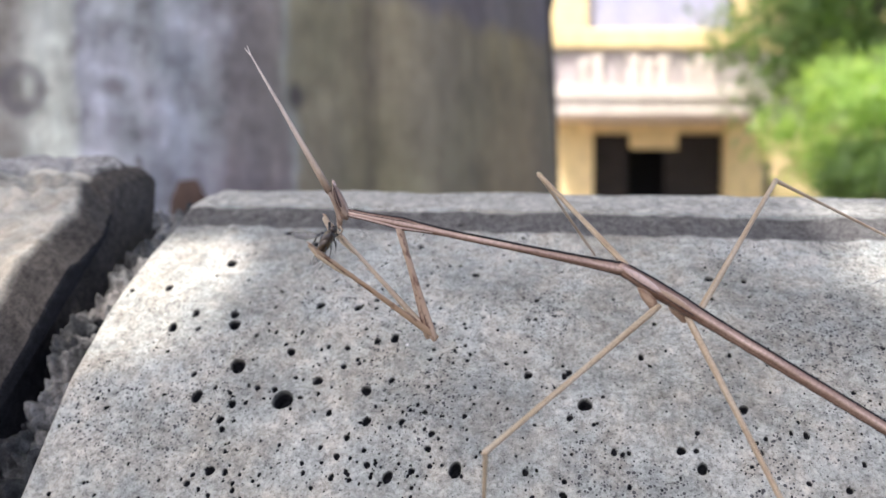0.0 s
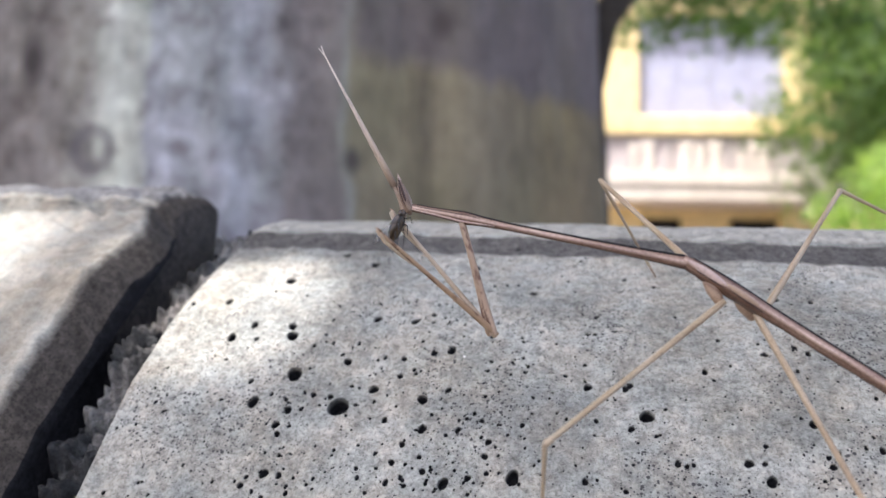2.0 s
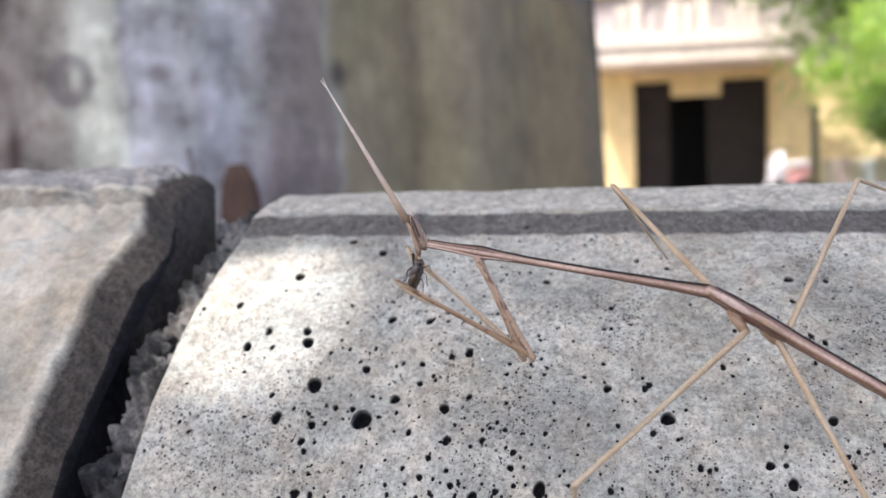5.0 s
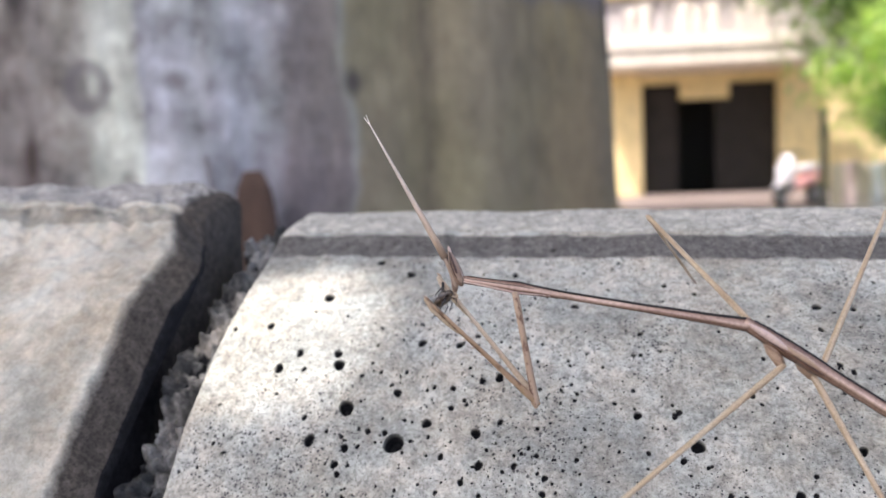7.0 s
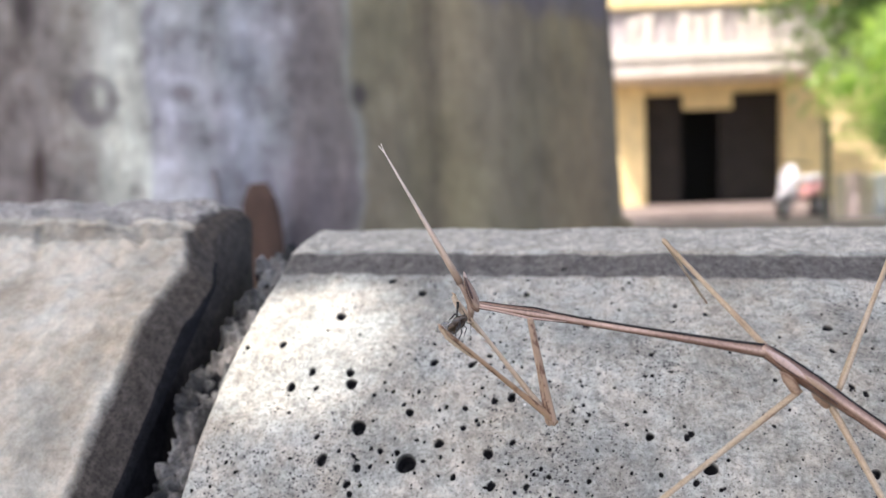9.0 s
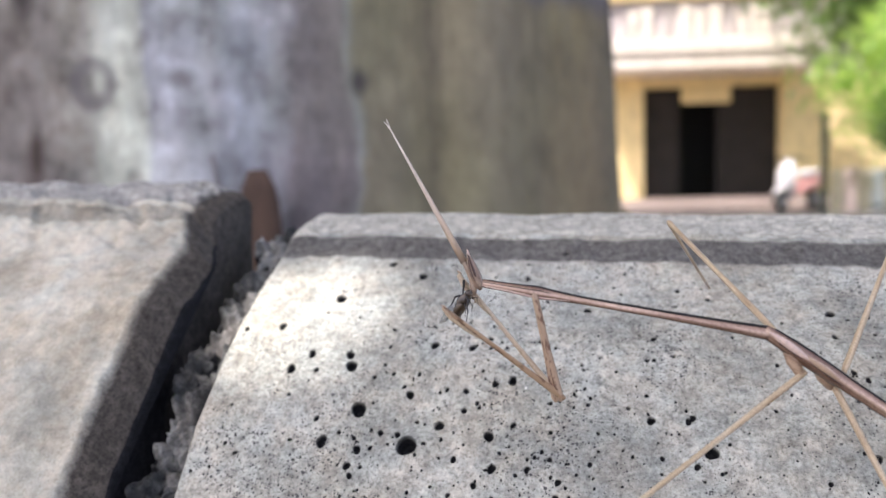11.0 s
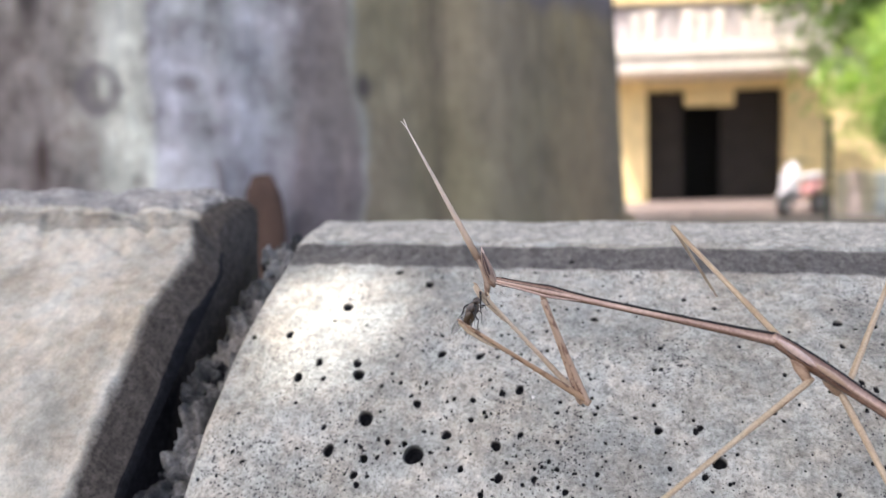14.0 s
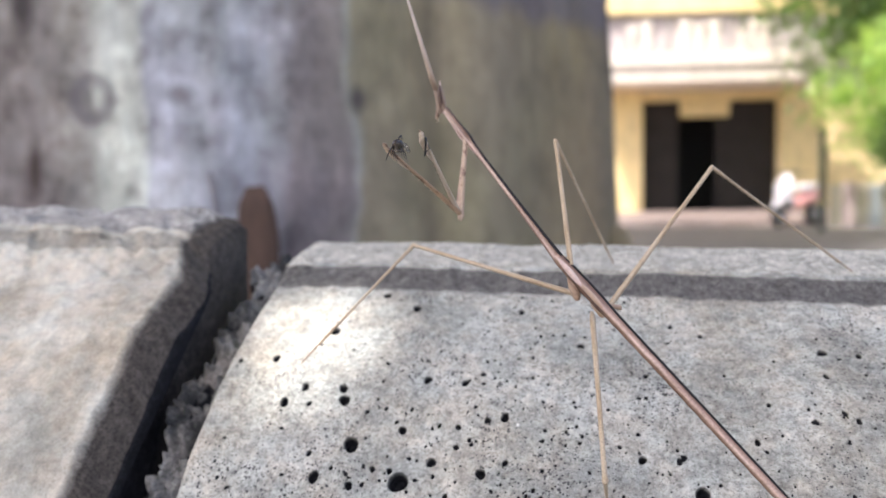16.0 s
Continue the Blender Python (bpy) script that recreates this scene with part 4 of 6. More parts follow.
def spindle(p, q, r, sides=12, flat=1.0):
    """A pointed spindle between two points, in millimetres."""
    p, q = Vector(p), Vector(q)
    ts = np.linspace(0, 1, 12)
    prof = [0.10, 0.42, 0.66, 0.84, 0.95, 1, 0.98, 0.9, 0.76, 0.55, 0.3, 0.05]
    return tube([(p + (q - p) * t) * MM for t in ts], [(r * k * MM, r * k * flat * MM) for k in prof], sides)


def limb_part(name, verts_faces, mat, parent=None, label=""):
    return part(name, mesh_of(name, *verts_faces, mat), None, parent or mantis, label)


# thorax and abdomen, along +x of the mantis itself
ring = lambda a, k: 1 + 0.035 * math.sin(k * 1.1) * max(0, math.cos(a - 4.7)) + 0.03 * math.cos(3 * a)
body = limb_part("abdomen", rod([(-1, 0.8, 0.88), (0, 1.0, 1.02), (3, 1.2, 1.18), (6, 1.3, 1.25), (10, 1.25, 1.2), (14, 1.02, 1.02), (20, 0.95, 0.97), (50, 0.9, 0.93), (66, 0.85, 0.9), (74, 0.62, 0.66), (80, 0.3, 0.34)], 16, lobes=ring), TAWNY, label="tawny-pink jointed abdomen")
limb_part("dorsal_stripe", rod([(0.2, 0.2, 0.18), (3, 0.40, 0.24), (20, 0.38, 0.22), (76, 0.30, 0.18)], 8, shift=-0.1, bend=lambda x: float(np.interp(x, (-1, 0, 3, 6, 10, 14, 20, 50, 66, 76), (0.85, 0.96, 1.10, 1.17, 1.12, 0.95, 0.90, 0.86, 0.83, 0.56)))), BLACK_STRIPE, body, "thin black stripe along the back")
for side in (1, -1):
    limb_part("wing_pad", joined([spindle((-0.5, side * 1.0, 0.3), (6.8, side * 1.25, 0.05), 0.34, flat=1.7)]), PINK_RIDGE, body, "narrow reddish wing pad")
    limb_part("wing_pad", joined([spindle((5.6, side * 1.25, 0.3), (12.4, side * 1.0, 0.0), 0.30, flat=1.7)]), TAN, body, "narrow reddish wing pad")
    limb_part("flank_groove", joined([spindle((1.2, side * 1.12, -0.30), (6.2, side * 1.32, -0.42), 0.13), spindle((6.8, side * 1.28, -0.22), (12.6, side * 1.08, -0.38), 0.13)]), EYE_STRIPE, body, "dark groove under the wing pad")
for k in range(7):
    x = 18 + k * 7.2
    limb_part("segment_ring", rod([(x - 0.25, 0.85, 0.88), (x, 0.98, 1.02), (x + 0.25, 0.85, 0.88)], 14), TAWNY, body)

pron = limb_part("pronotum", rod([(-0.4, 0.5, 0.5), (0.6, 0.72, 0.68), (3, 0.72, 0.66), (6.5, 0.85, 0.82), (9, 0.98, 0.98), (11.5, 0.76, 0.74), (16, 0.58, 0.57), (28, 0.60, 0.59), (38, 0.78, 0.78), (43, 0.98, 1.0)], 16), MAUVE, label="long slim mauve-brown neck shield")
PARTS["pronotum"] = pron
limb_part("dorsal_stripe", rod([(1, 0.10, 0.08), (6, 0.14, 0.10), (9, 0.22, 0.16), (14, 0.30, 0.20), (42.6, 0.38, 0.25)], 8, shift=-0.1, bend=lambda x: float(np.interp(x, (0, 1, 3, 6.5, 8, 9, 11.5, 16, 28, 38, 43), (0.6, 0.68, 0.66, 0.82, 0.92, 0.97, 0.72, 0.53, 0.55, 0.74, 0.95)))), BLACK_STRIPE, pron, "thin black stripe along the back")
for side in (1, -1):
    limb_part("ridge", tube([(x * MM, side * y * MM, z * MM) for x, y, z in ((0.2, 0.70, -0.25), (4, 0.66, -0.36), (8.5, 0.9, -0.58), (11, 0.74, -0.46), (14, 0.58, -0.30))], [0.10 * MM, 0.16 * MM, 0.2 * MM, 0.13 * MM, 0.03 * MM], 6), PINK_RIDGE, pron, "pale side ridge")

for side in (1, -1):
    limb_part("side_line", tube([(x * MM, side * y * MM, z * MM) for x, y, z in ((0.4, 0.60, 0.34), (3, 0.62, 0.30), (6.5, 0.76, 0.42), (9, 0.86, 0.52), (11.5, 0.66, 0.40))], [0.05 * MM, 0.07 * MM, 0.07 * MM, 0.08 * MM, 0.03 * MM], 6), EYE_STRIPE, pron, "fine dark line along the side")

head = limb_part("head", tube([(x * MM, 0, z * MM) for x, z in ((-1.6, -2.35), (-1.1, -2.05), (-0.2, -1.45), (0.8, -0.95), (2.2, -0.72), (3.6, -0.62), (5.2, -0.58), (6.5, -0.54))], [(0.22 * MM, 0.22 * MM), (0.42 * MM, 0.40 * MM), (0.62 * MM, 0.56 * MM), (0.72 * MM, 0.60 * MM), (0.68 * MM, 0.52 * MM), (0.58 * MM, 0.44 * MM), (0.45 * MM, 0.38 * MM), (0.3 * MM, 0.3 * MM)], 14), EYE, label="narrow brown wedge-shaped head")
PARTS["head"] = head
for side in (1, -1):
    limb_part("eye", tube([((-0.9 + 6.1 * t) * MM, side * (0.50 + 0.33 * t) * MM, (-0.62 + 1.22 * t) * MM) for t in np.linspace(0, 1, 12)], [(0.62 * q * MM, 0.86 * q * MM) for q in (0.25, 0.66, 0.88, 0.98, 1.0, 0.96, 0.88, 0.78, 0.65, 0.48, 0.28, 0.06)], 14), EYE, head, "long pointed striped eye")
    for lift, width in ((0.02, 0.20), (-0.42, 0.10)):
        limb_part("eye_stripe", tube([((-0.5 + 5.4 * t) * MM, side * (0.56 + 0.36 * t + 0.50 * math.sin(math.pi * (0.12 + 0.80 * t)) ** 0.6) * MM, (-0.56 + lift * math.sin(math.pi * t) + 1.14 * t) * MM) for t in np.linspace(0, 1, 10)], [(0.10 * q * MM, width * q * MM) for q in (0.2, 0.6, 0.9, 1, 1, 0.95, 0.85, 0.7, 0.45, 0.1)], 8), EYE_STRIPE, head, "dark brown stripe on the eye")
    limb_part("eye_spike", spindle((4.0, side * 0.80, 0.40), (5.7, side * 0.90, 0.86), 0.16), PINK_RIDGE, head, "pale spike over the eye")
    limb_part("horn_prong", tube([(x * MM, side * y * MM, z * MM) for x, y, z in ((4.2, 0.40, -0.60), (8, 0.34, -0.48), (14, 0.26, -0.32), (20, 0.19, -0.15), (26, 0.13, 0.0), (28.9, 0.11, 0.08), (30.7, 0.22, 0.1 + side * 0.28))], [(0.42 * MM, 0.58 * MM), (0.36 * MM, 0.52 * MM), (0.26 * MM, 0.40 * MM), (0.18 * MM, 0.27 * MM), (0.11 * MM, 0.16 * MM), (0.08 * MM, 0.10 * MM), (0.05 * MM, 0.05 * MM)], 8), HORN, head, "straw-coloured half of the forked horn")
    limb_part("palp", tube([(-1.2 * MM, side * 0.3 * MM, -2.0 * MM), (-1.9 * MM, side * 0.5 * MM, -2.0 * MM), (-2.2 * MM, side * 0.4 * MM, -2.5 * MM)], [0.13 * MM, 0.10 * MM, 0.05 * MM], 6), STRAW, head)


def foreleg(side):
    cx = limb_part("fore_coxa", rod([(-0.8, 0.36, 0.44), (1, 0.44, 0.52), (8, 0.38, 0.46), (14, 0.44, 0.54), (17.2, 0.52, 0.62), (17.9, 0.25, 0.3)], 12), PINK_LEG, label="tan upper segment of a grasping foreleg")
    fm = limb_part("fore_femur", rod([(-0.9, 0.3, 0.35), (0, 0.45, 0.52), (2, 0.44, 0.54), (8, 0.36, 0.42), (16, 0.29, 0.34), (22, 0.29, 0.33), (24.2, 0.2, 0.25)], 12), PALE_STRAW if side < 0 else GOLD_LEG, label="tan grasping thigh of a foreleg")
    r = random.Random(7)
    for k in range(9):
        x = 6 + k * 1.8
        limb_part("spine", tube([(x * MM, 0.1 * side * MM, -0.35 * MM), ((x + 0.5) * MM, 0.15 * side * MM, -(0.65 + 0.25 * r.random()) * MM)], [0.08 * MM, 0.02 * MM], 5), TAN, fm)
    tib = limb_part("fore_tibia", tube([(24 * MM, 0, 0), (22.2 * MM, 0.2 * side * MM, -0.55 * MM), (18.8 * MM, 0.2 * side * MM, -0.55 * MM), (16.4 * MM, 0.1 * side * MM, -0.4 * MM)], [(0.32 if side > 0 else 0.46) * MM, (0.30 if side > 0 else 0.44) * MM, 0.22 * MM, 0.06 * MM], 8), STRAW if side > 0 else PALE_STRAW, fm, "folded claw segment")
    limb_part("tarsus", tube([(23.6 * MM, 0.2 * side * MM, 0.2 * MM), (24.2 * MM, 0.3 * side * MM, 0.25 * MM), (24.7 * MM, 0.25 * side * MM, 0.1 * MM)], [0.2 * MM, 0.18 * MM, 0.06 * MM], 6), TAN, tib)
    if side < 0:
        limb_part("caught_leg", tube([Vector(p) * MM for p in ((22.9, 0.45, 0.1), (22.2, 0.6, -0.5), (20.5, 0.65, -2.1), (20.9, 0.65, -1.2), (20.4, 0.6, -0.3), (21.4, 0.5, -0.1))], [0.22 * MM, 0.20 * MM, 0.10 * MM, 0.13 * MM, 0.12 * MM, 0.05 * MM], 6), FLY_LEG, tib, "black fly leg caught in the claw")
    return cx, fm


PARTS["near_coxa"], PARTS["near_femur"] = foreleg(1)
PARTS["far_coxa"], PARTS["far_femur"] = foreleg(-1)


def walking_leg(key, name, femur, tibia, coxa_at):
    fm = limb_part(name + "_femur", rod([(-0.5, 0.42, 0.42), (1, 0.5, 0.52), (6, 0.48, 0.5), (femur * 0.5, 0.40, 0.42), (femur - 1.5, 0.38, 0.40), (femur, 0.50, 0.50), (femur + 0.5, 0.2, 0.2)], 10), STRAW, label="straw-coloured slender leg thigh")
    shank = tibia - 5.5
    tb = limb_part(name + "_tibia", rod([(-0.3, 0.3, 0.3), (0.8, 0.40, 0.40), (4, 0.30, 0.30), (shank * 0.6, 0.24, 0.24), (shank, 0.28, 0.28)], 9), STRAW, label="straw-coloured slender shin")
    limb_part("tarsus", rod([(shank - 0.2, 0.2, 0.2), (shank + 1.5, 0.16, 0.16), (shank + 1.7, 0.2, 0.2), (shank + 3.2, 0.15, 0.15), (shank + 3.4, 0.18, 0.18), (tibia - 0.3, 0.14, 0.14), (tibia, 0.05, 0.05)], 7), TAN, tb, "jointed brown foot")
    PARTS[key + "_femur"], PARTS[key + "_tibia"] = fm, tb
    x, y, z = coxa_at
    k = 1.0 if z < 0 else 0.45
    limb_part(name + "_coxa", tube([((x - 4.5 * k) * MM, y * 0.2 * MM, 0.1 * MM), ((x - 2 * k) * MM, y * 0.6 * MM, z * 0.55 * MM), (x * MM, y * MM, z * MM), ((x + 0.4) * MM, y * MM, (z - 0.3) * MM)], [0.6 * k * MM, 1.0 * k * MM, 0.68 * MM * (0.3 + 0.7 * k), 0.3 * MM], 12), TAN, label="tan hip joint")


walking_leg("near_mid", "mid", 34.1, 33.4, (6.8, 0.0, -2.4))
walking_leg("near_hind", "hind", 36.6, 20.9, (11.8, 1.6, -1.6))
walking_leg("far_mid", "mid", 27.9, 39.7, (0.7, 1.5, 0.6))
walking_leg("far_hind", "hind", 35.5, 50.0, (12.7, 4.0, 0.9))


# ---- the fly that it eats ----
def fly():
    global MM
    f = new("captured_fly")
    MM = 0.0011
    tagged(f, "small dead brown fly held in the mantis's forelegs", "fly")
    limb_part("thorax", spindle((-1.9, 0, 0), (1.6, 0, 0.1), 0.92, 14), FLY_BODY, f, "dark bristly thorax")
    limb_part("abdomen", spindle((-1.0, 0.3, -0.2), (2.9, 0.15, -0.2), 0.86, 14, 0.9), FLY_BELLY, f, "yellowish-brown abdomen")
    limb_part("head", spindle((-2.4, 0, 0), (-1.1, 0, 0), 0.55, 12), FLY_BODY, f)
    for s in (1, -1):
        w = [(x * 1.2, y * 1.2) for x, y in ((0, 0), (1.0, -0.35), (2.2, -0.6), (3.3, -0.45), (4.1, 0), (3.4, 0.4), (2.1, 0.5), (0.9, 0.2))]
        v = [(x * MM, y * MM, 0.015 * MM * k) for k in (1, -1) for x, y in w]
        n = len(w)
        fs = [tuple(range(n)), tuple(range(2 * n - 1, n - 1, -1))] + [(k, k + n, (k + 1) % n + n, (k + 1) % n) for k in range(n)]
        ob = limb_part("wing", (v, fs), WING, f, "clear wing")
        ob.matrix_local = pose(-0.4 * MM, s * 0.5 * MM, 0.55 * MM, 90, 8, 6 * s)
        if s > 0:
            PARTS["fly_wing"] = ob
        for k in range(3):
            x = -1.2 + 0.8 * k
            ob = limb_part("leg", tube([(x * MM, s * 0.5 * MM, -0.4 * MM), ((x + 0.5 * (k - 1)) * MM, s * 0.9 * MM, -1.0 * MM), ((x + 0.9 * k) * MM, s * 0.8 * MM, -1.6 * MM), ((x + 1.5 * k) * MM, s * 0.9 * MM, -1.9 * MM)], [0.09 * MM, 0.07 * MM, 0.05 * MM, 0.02 * MM], 6), FLY_LEG, f)
    limb_part("hind_leg", tube([Vector(p) * MM for p in ((-1.35, 0.5, -0.27), (-1.55, 0.97, -0.9), (-0.92, 1.36, -1.4), (-0.69, 1.63, -1.94), (-0.37, 1.84, -2.34))], [0.13 * MM, 0.14 * MM, 0.11 * MM, 0.08 * MM, 0.04 * MM], 7), FLY_LEG, f, "long bent black leg")
    limb_part("hind_leg", tube([Vector(p) * MM for p in ((-0.49, -0.14, 1.09), (0.36, -0.31, 1.63), (1.2, -0.26, 1.46), (1.81, -0.22, 1.44), (2.08, -0.07, 1.22))], [0.13 * MM, 0.14 * MM, 0.11 * MM, 0.08 * MM, 0.04 * MM], 7), FLY_LEG, f, "long bent black leg")
    MM = 0.001
    return f


PARTS["fly"] = fly()


def motions():
    # the added low leaves sway back within the first seconds, and later shift the sun patches
    walk(PARTS["added_low_spray"], [(t, pose(x, y, 0)) for t, x, y in ((0, -0.010, 0.003), (1.2, -0.009, 0.002), (2.4, 0, 0), (7.4, 0, 0), (8.0, 0, -0.004), (8.6, 0, -0.001), (9.4, 0.001, 0.005), (12, 0.001, 0.007), (16, 0.001, 0.007))])
    walk(PARTS["added_swing_spray"], [(t, pose(x, y, 0)) for t, x, y in ((0, -0.13, -0.05), (2.6, -0.11, -0.04), (4.0, -0.04, -0.02), (6.3, 0.030, 0), (8.5, 0.031, 0), (12, 0.036, 0), (13, 0.039, 0), (14, 0.048, 0), (16, 0.048, 0))])
    walk(mantis, [(t, pose(*p)) for t, *p in (
        (0, 0.02679, 0.12463, 0.71082, 0.00, 31.20, -6.67), (0.5, 0.02668, 0.12386, 0.71088, 0.00, 31.11, -5.99), (1, 0.02616, 0.12385, 0.71053, 0.00, 31.52, -5.80),
        (1.5, 0.02662, 0.12444, 0.71033, 0.00, 30.88, -6.37), (2, 0.02656, 0.12362, 0.71097, 0.00, 32.00, -5.29), (2.5, 0.02685, 0.12393, 0.71119, 0.00, 31.84, -5.65),
        (3, 0.02682, 0.12421, 0.71109, 0.00, 32.20, -5.89), (3.5, 0.02712, 0.12432, 0.71111, 0.00, 32.20, -6.07), (4, 0.02700, 0.12463, 0.71089, 0.00, 31.91, -6.34),
        (6.5, 0.02682, 0.12416, 0.71071, 0.00, 32.45, -5.93), (7, 0.02719, 0.12415, 0.71107, 0.00, 33.54, -6.46), (7.5, 0.02723, 0.12355, 0.71103, 0.00, 33.99, -6.16),
        (8, 0.02726, 0.12352, 0.71056, 0.00, 34.12, -6.61), (8.5, 0.02708, 0.12343, 0.71096, 0.00, 35.03, -6.98), (9, 0.02738, 0.12327, 0.71098, -0.00, 35.99, -7.36),
        (9.5, 0.02724, 0.12345, 0.71070, 0.00, 35.39, -7.20), (12, 0.02749, 0.12401, 0.71114, -0.00, 34.50, -7.45), (12.5, 0.02761, 0.12435, 0.71109, 0.00, 34.35, -7.41),
        (13, 0.02757, 0.12434, 0.71130, -0.00, 34.29, -6.87), (13.5, 0.02762, 0.12455, 0.71145, -0.00, 34.32, -7.00), (14, 0.02749, 0.12484, 0.71139, 0.00, 34.12, -8.25),
        (14.5, 0.02667, 0.12773, 0.71151, 0.00, 35.27, -10.37), (15, 0.02775, 0.12984, 0.71097, 0.00, 36.44, -13.89), (15.5, 0.02777, 0.13396, 0.71088, 0.00, 35.79, -15.78),
        (15.7, 0.02252, 0.13957, 0.71392, 0.00, 36.74, -19.42), (15.9, 0.01302, 0.14820, 0.72110, 0.00, 39.22, -24.66), (16, 0.00060, 0.14929, 0.72650, 0.00, 45.18, -23.95))])
    walk(PARTS["pronotum"], [(t, pose(*p)) for t, *p in (
        (0, -0.04047, 0.00173, -0.01468, 1.29, -19.91, -2.45), (0.5, -0.04035, 0.00314, -0.01476, 2.34, -20.03, -4.46), (1, -0.04019, 0.00349, -0.01479, 2.64, -20.13, -4.96),
        (1.5, -0.04079, 0.00196, -0.01398, 1.44, -18.90, -2.75), (2, -0.04002, 0.00425, -0.01514, 3.27, -20.62, -6.06), (2.5, -0.04004, 0.00363, -0.01538, 2.78, -20.93, -5.18),
        (3, -0.04011, 0.00321, -0.01528, 2.49, -20.80, -4.58), (3.5, -0.04013, 0.00294, -0.01542, 2.27, -20.97, -4.19), (4, -0.04004, 0.00277, -0.01530, 2.13, -20.87, -3.96),
        (6.5, -0.03967, 0.00325, -0.01627, 2.55, -22.23, -4.68), (7, -0.03932, 0.00250, -0.01747, 2.04, -23.91, -3.64), (7.5, -0.03916, 0.00312, -0.01770, 2.58, -24.26, -4.55),
        (8, -0.03905, 0.00293, -0.01786, 2.44, -24.51, -4.29), (8.5, -0.03870, 0.00249, -0.01856, 2.14, -25.58, -3.68), (9, -0.03841, 0.00200, -0.01936, 1.77, -26.71, -2.98),
        (9.5, -0.03891, 0.00193, -0.01837, 1.67, -25.24, -2.83), (12, -0.03909, 0.00196, -0.01802, 1.65, -24.72, -2.88), (12.5, -0.03924, 0.00206, -0.01757, 1.73, -24.09, -3.01),
        (13, -0.03915, 0.00345, -0.01742, 2.88, -23.90, -5.04), (13.5, -0.03924, 0.00382, -0.01714, 3.18, -23.50, -5.55), (14, -0.03950, 0.00319, -0.01652, 2.64, -22.63, -4.61),
        (14.5, -0.04060, 0.00669, -0.01255, 5.66, -16.96, -9.36), (15, -0.04155, 0.00587, -0.00953, 5.19, -12.79, -8.03), (15.5, -0.04193, 0.00876, -0.00460, 7.85, -6.12, -11.80),
        (15.7, -0.04208, 0.00868, -0.00284, 8.20, -3.78, -11.65), (15.9, -0.04276, 0.00459, -0.00188, 4.82, -2.50, -6.13), (16, -0.04092, 0.01307, -0.00013, 16.98, -0.17, -17.71))])
    walk(PARTS["head"], [(t, pose(*p)) for t, *p in (
        (0, -0.04047, 0.00173, -0.01468, 7.59, -26.63, 178.60), (0.5, -0.04035, 0.00314, -0.01476, 7.74, -27.36, 177.36), (1, -0.04019, 0.00349, -0.01479, 7.09, -26.55, 178.05),
        (1.5, -0.04079, 0.00196, -0.01398, 8.25, -27.35, 177.20), (2, -0.04002, 0.00425, -0.01514, 6.07, -26.79, 178.77), (2.5, -0.04004, 0.00363, -0.01538, 7.07, -26.35, 177.84),
        (3, -0.04011, 0.00321, -0.01528, 7.93, -25.69, 176.90), (3.5, -0.04013, 0.00294, -0.01542, 8.95, -26.28, 175.62), (4, -0.04004, 0.00277, -0.01530, 9.24, -27.06, 175.57),
        (6.5, -0.03967, 0.00325, -0.01627, 10.33, -25.72, 173.31), (7, -0.03932, 0.00250, -0.01747, 11.69, -25.44, 171.78), (7.5, -0.03916, 0.00312, -0.01770, 12.13, -26.45, 170.42),
        (8, -0.03905, 0.00293, -0.01786, 12.05, -24.21, 171.37), (8.5, -0.03870, 0.00249, -0.01856, 12.66, -22.68, 170.82), (9, -0.03841, 0.00200, -0.01936, 12.92, -21.66, 170.79),
        (9.5, -0.03891, 0.00193, -0.01837, 12.94, -22.65, 170.59), (12, -0.03909, 0.00196, -0.01802, 13.84, -23.45, 169.73), (12.5, -0.03924, 0.00206, -0.01757, 13.86, -23.21, 169.71),
        (13, -0.03915, 0.00345, -0.01742, 12.99, -23.82, 170.24), (13.5, -0.03924, 0.00382, -0.01714, 13.22, -23.79, 170.06), (14, -0.03950, 0.00319, -0.01652, 13.91, -24.75, 170.86),
        (14.5, -0.04060, 0.00669, -0.01255, 13.13, -25.13, 175.18), (15, -0.04155, 0.00587, -0.00953, 16.58, -24.20, 174.88), (15.5, -0.04193, 0.00876, -0.00460, 18.61, -24.83, 174.58),
        (15.7, -0.04208, 0.00868, -0.00284, 20.29, -23.38, 177.68), (15.9, -0.04276, 0.00459, -0.00188, 24.44, -23.21, 178.82), (16, -0.04092, 0.01307, -0.00013, 14.92, -30.66, -163.72))])
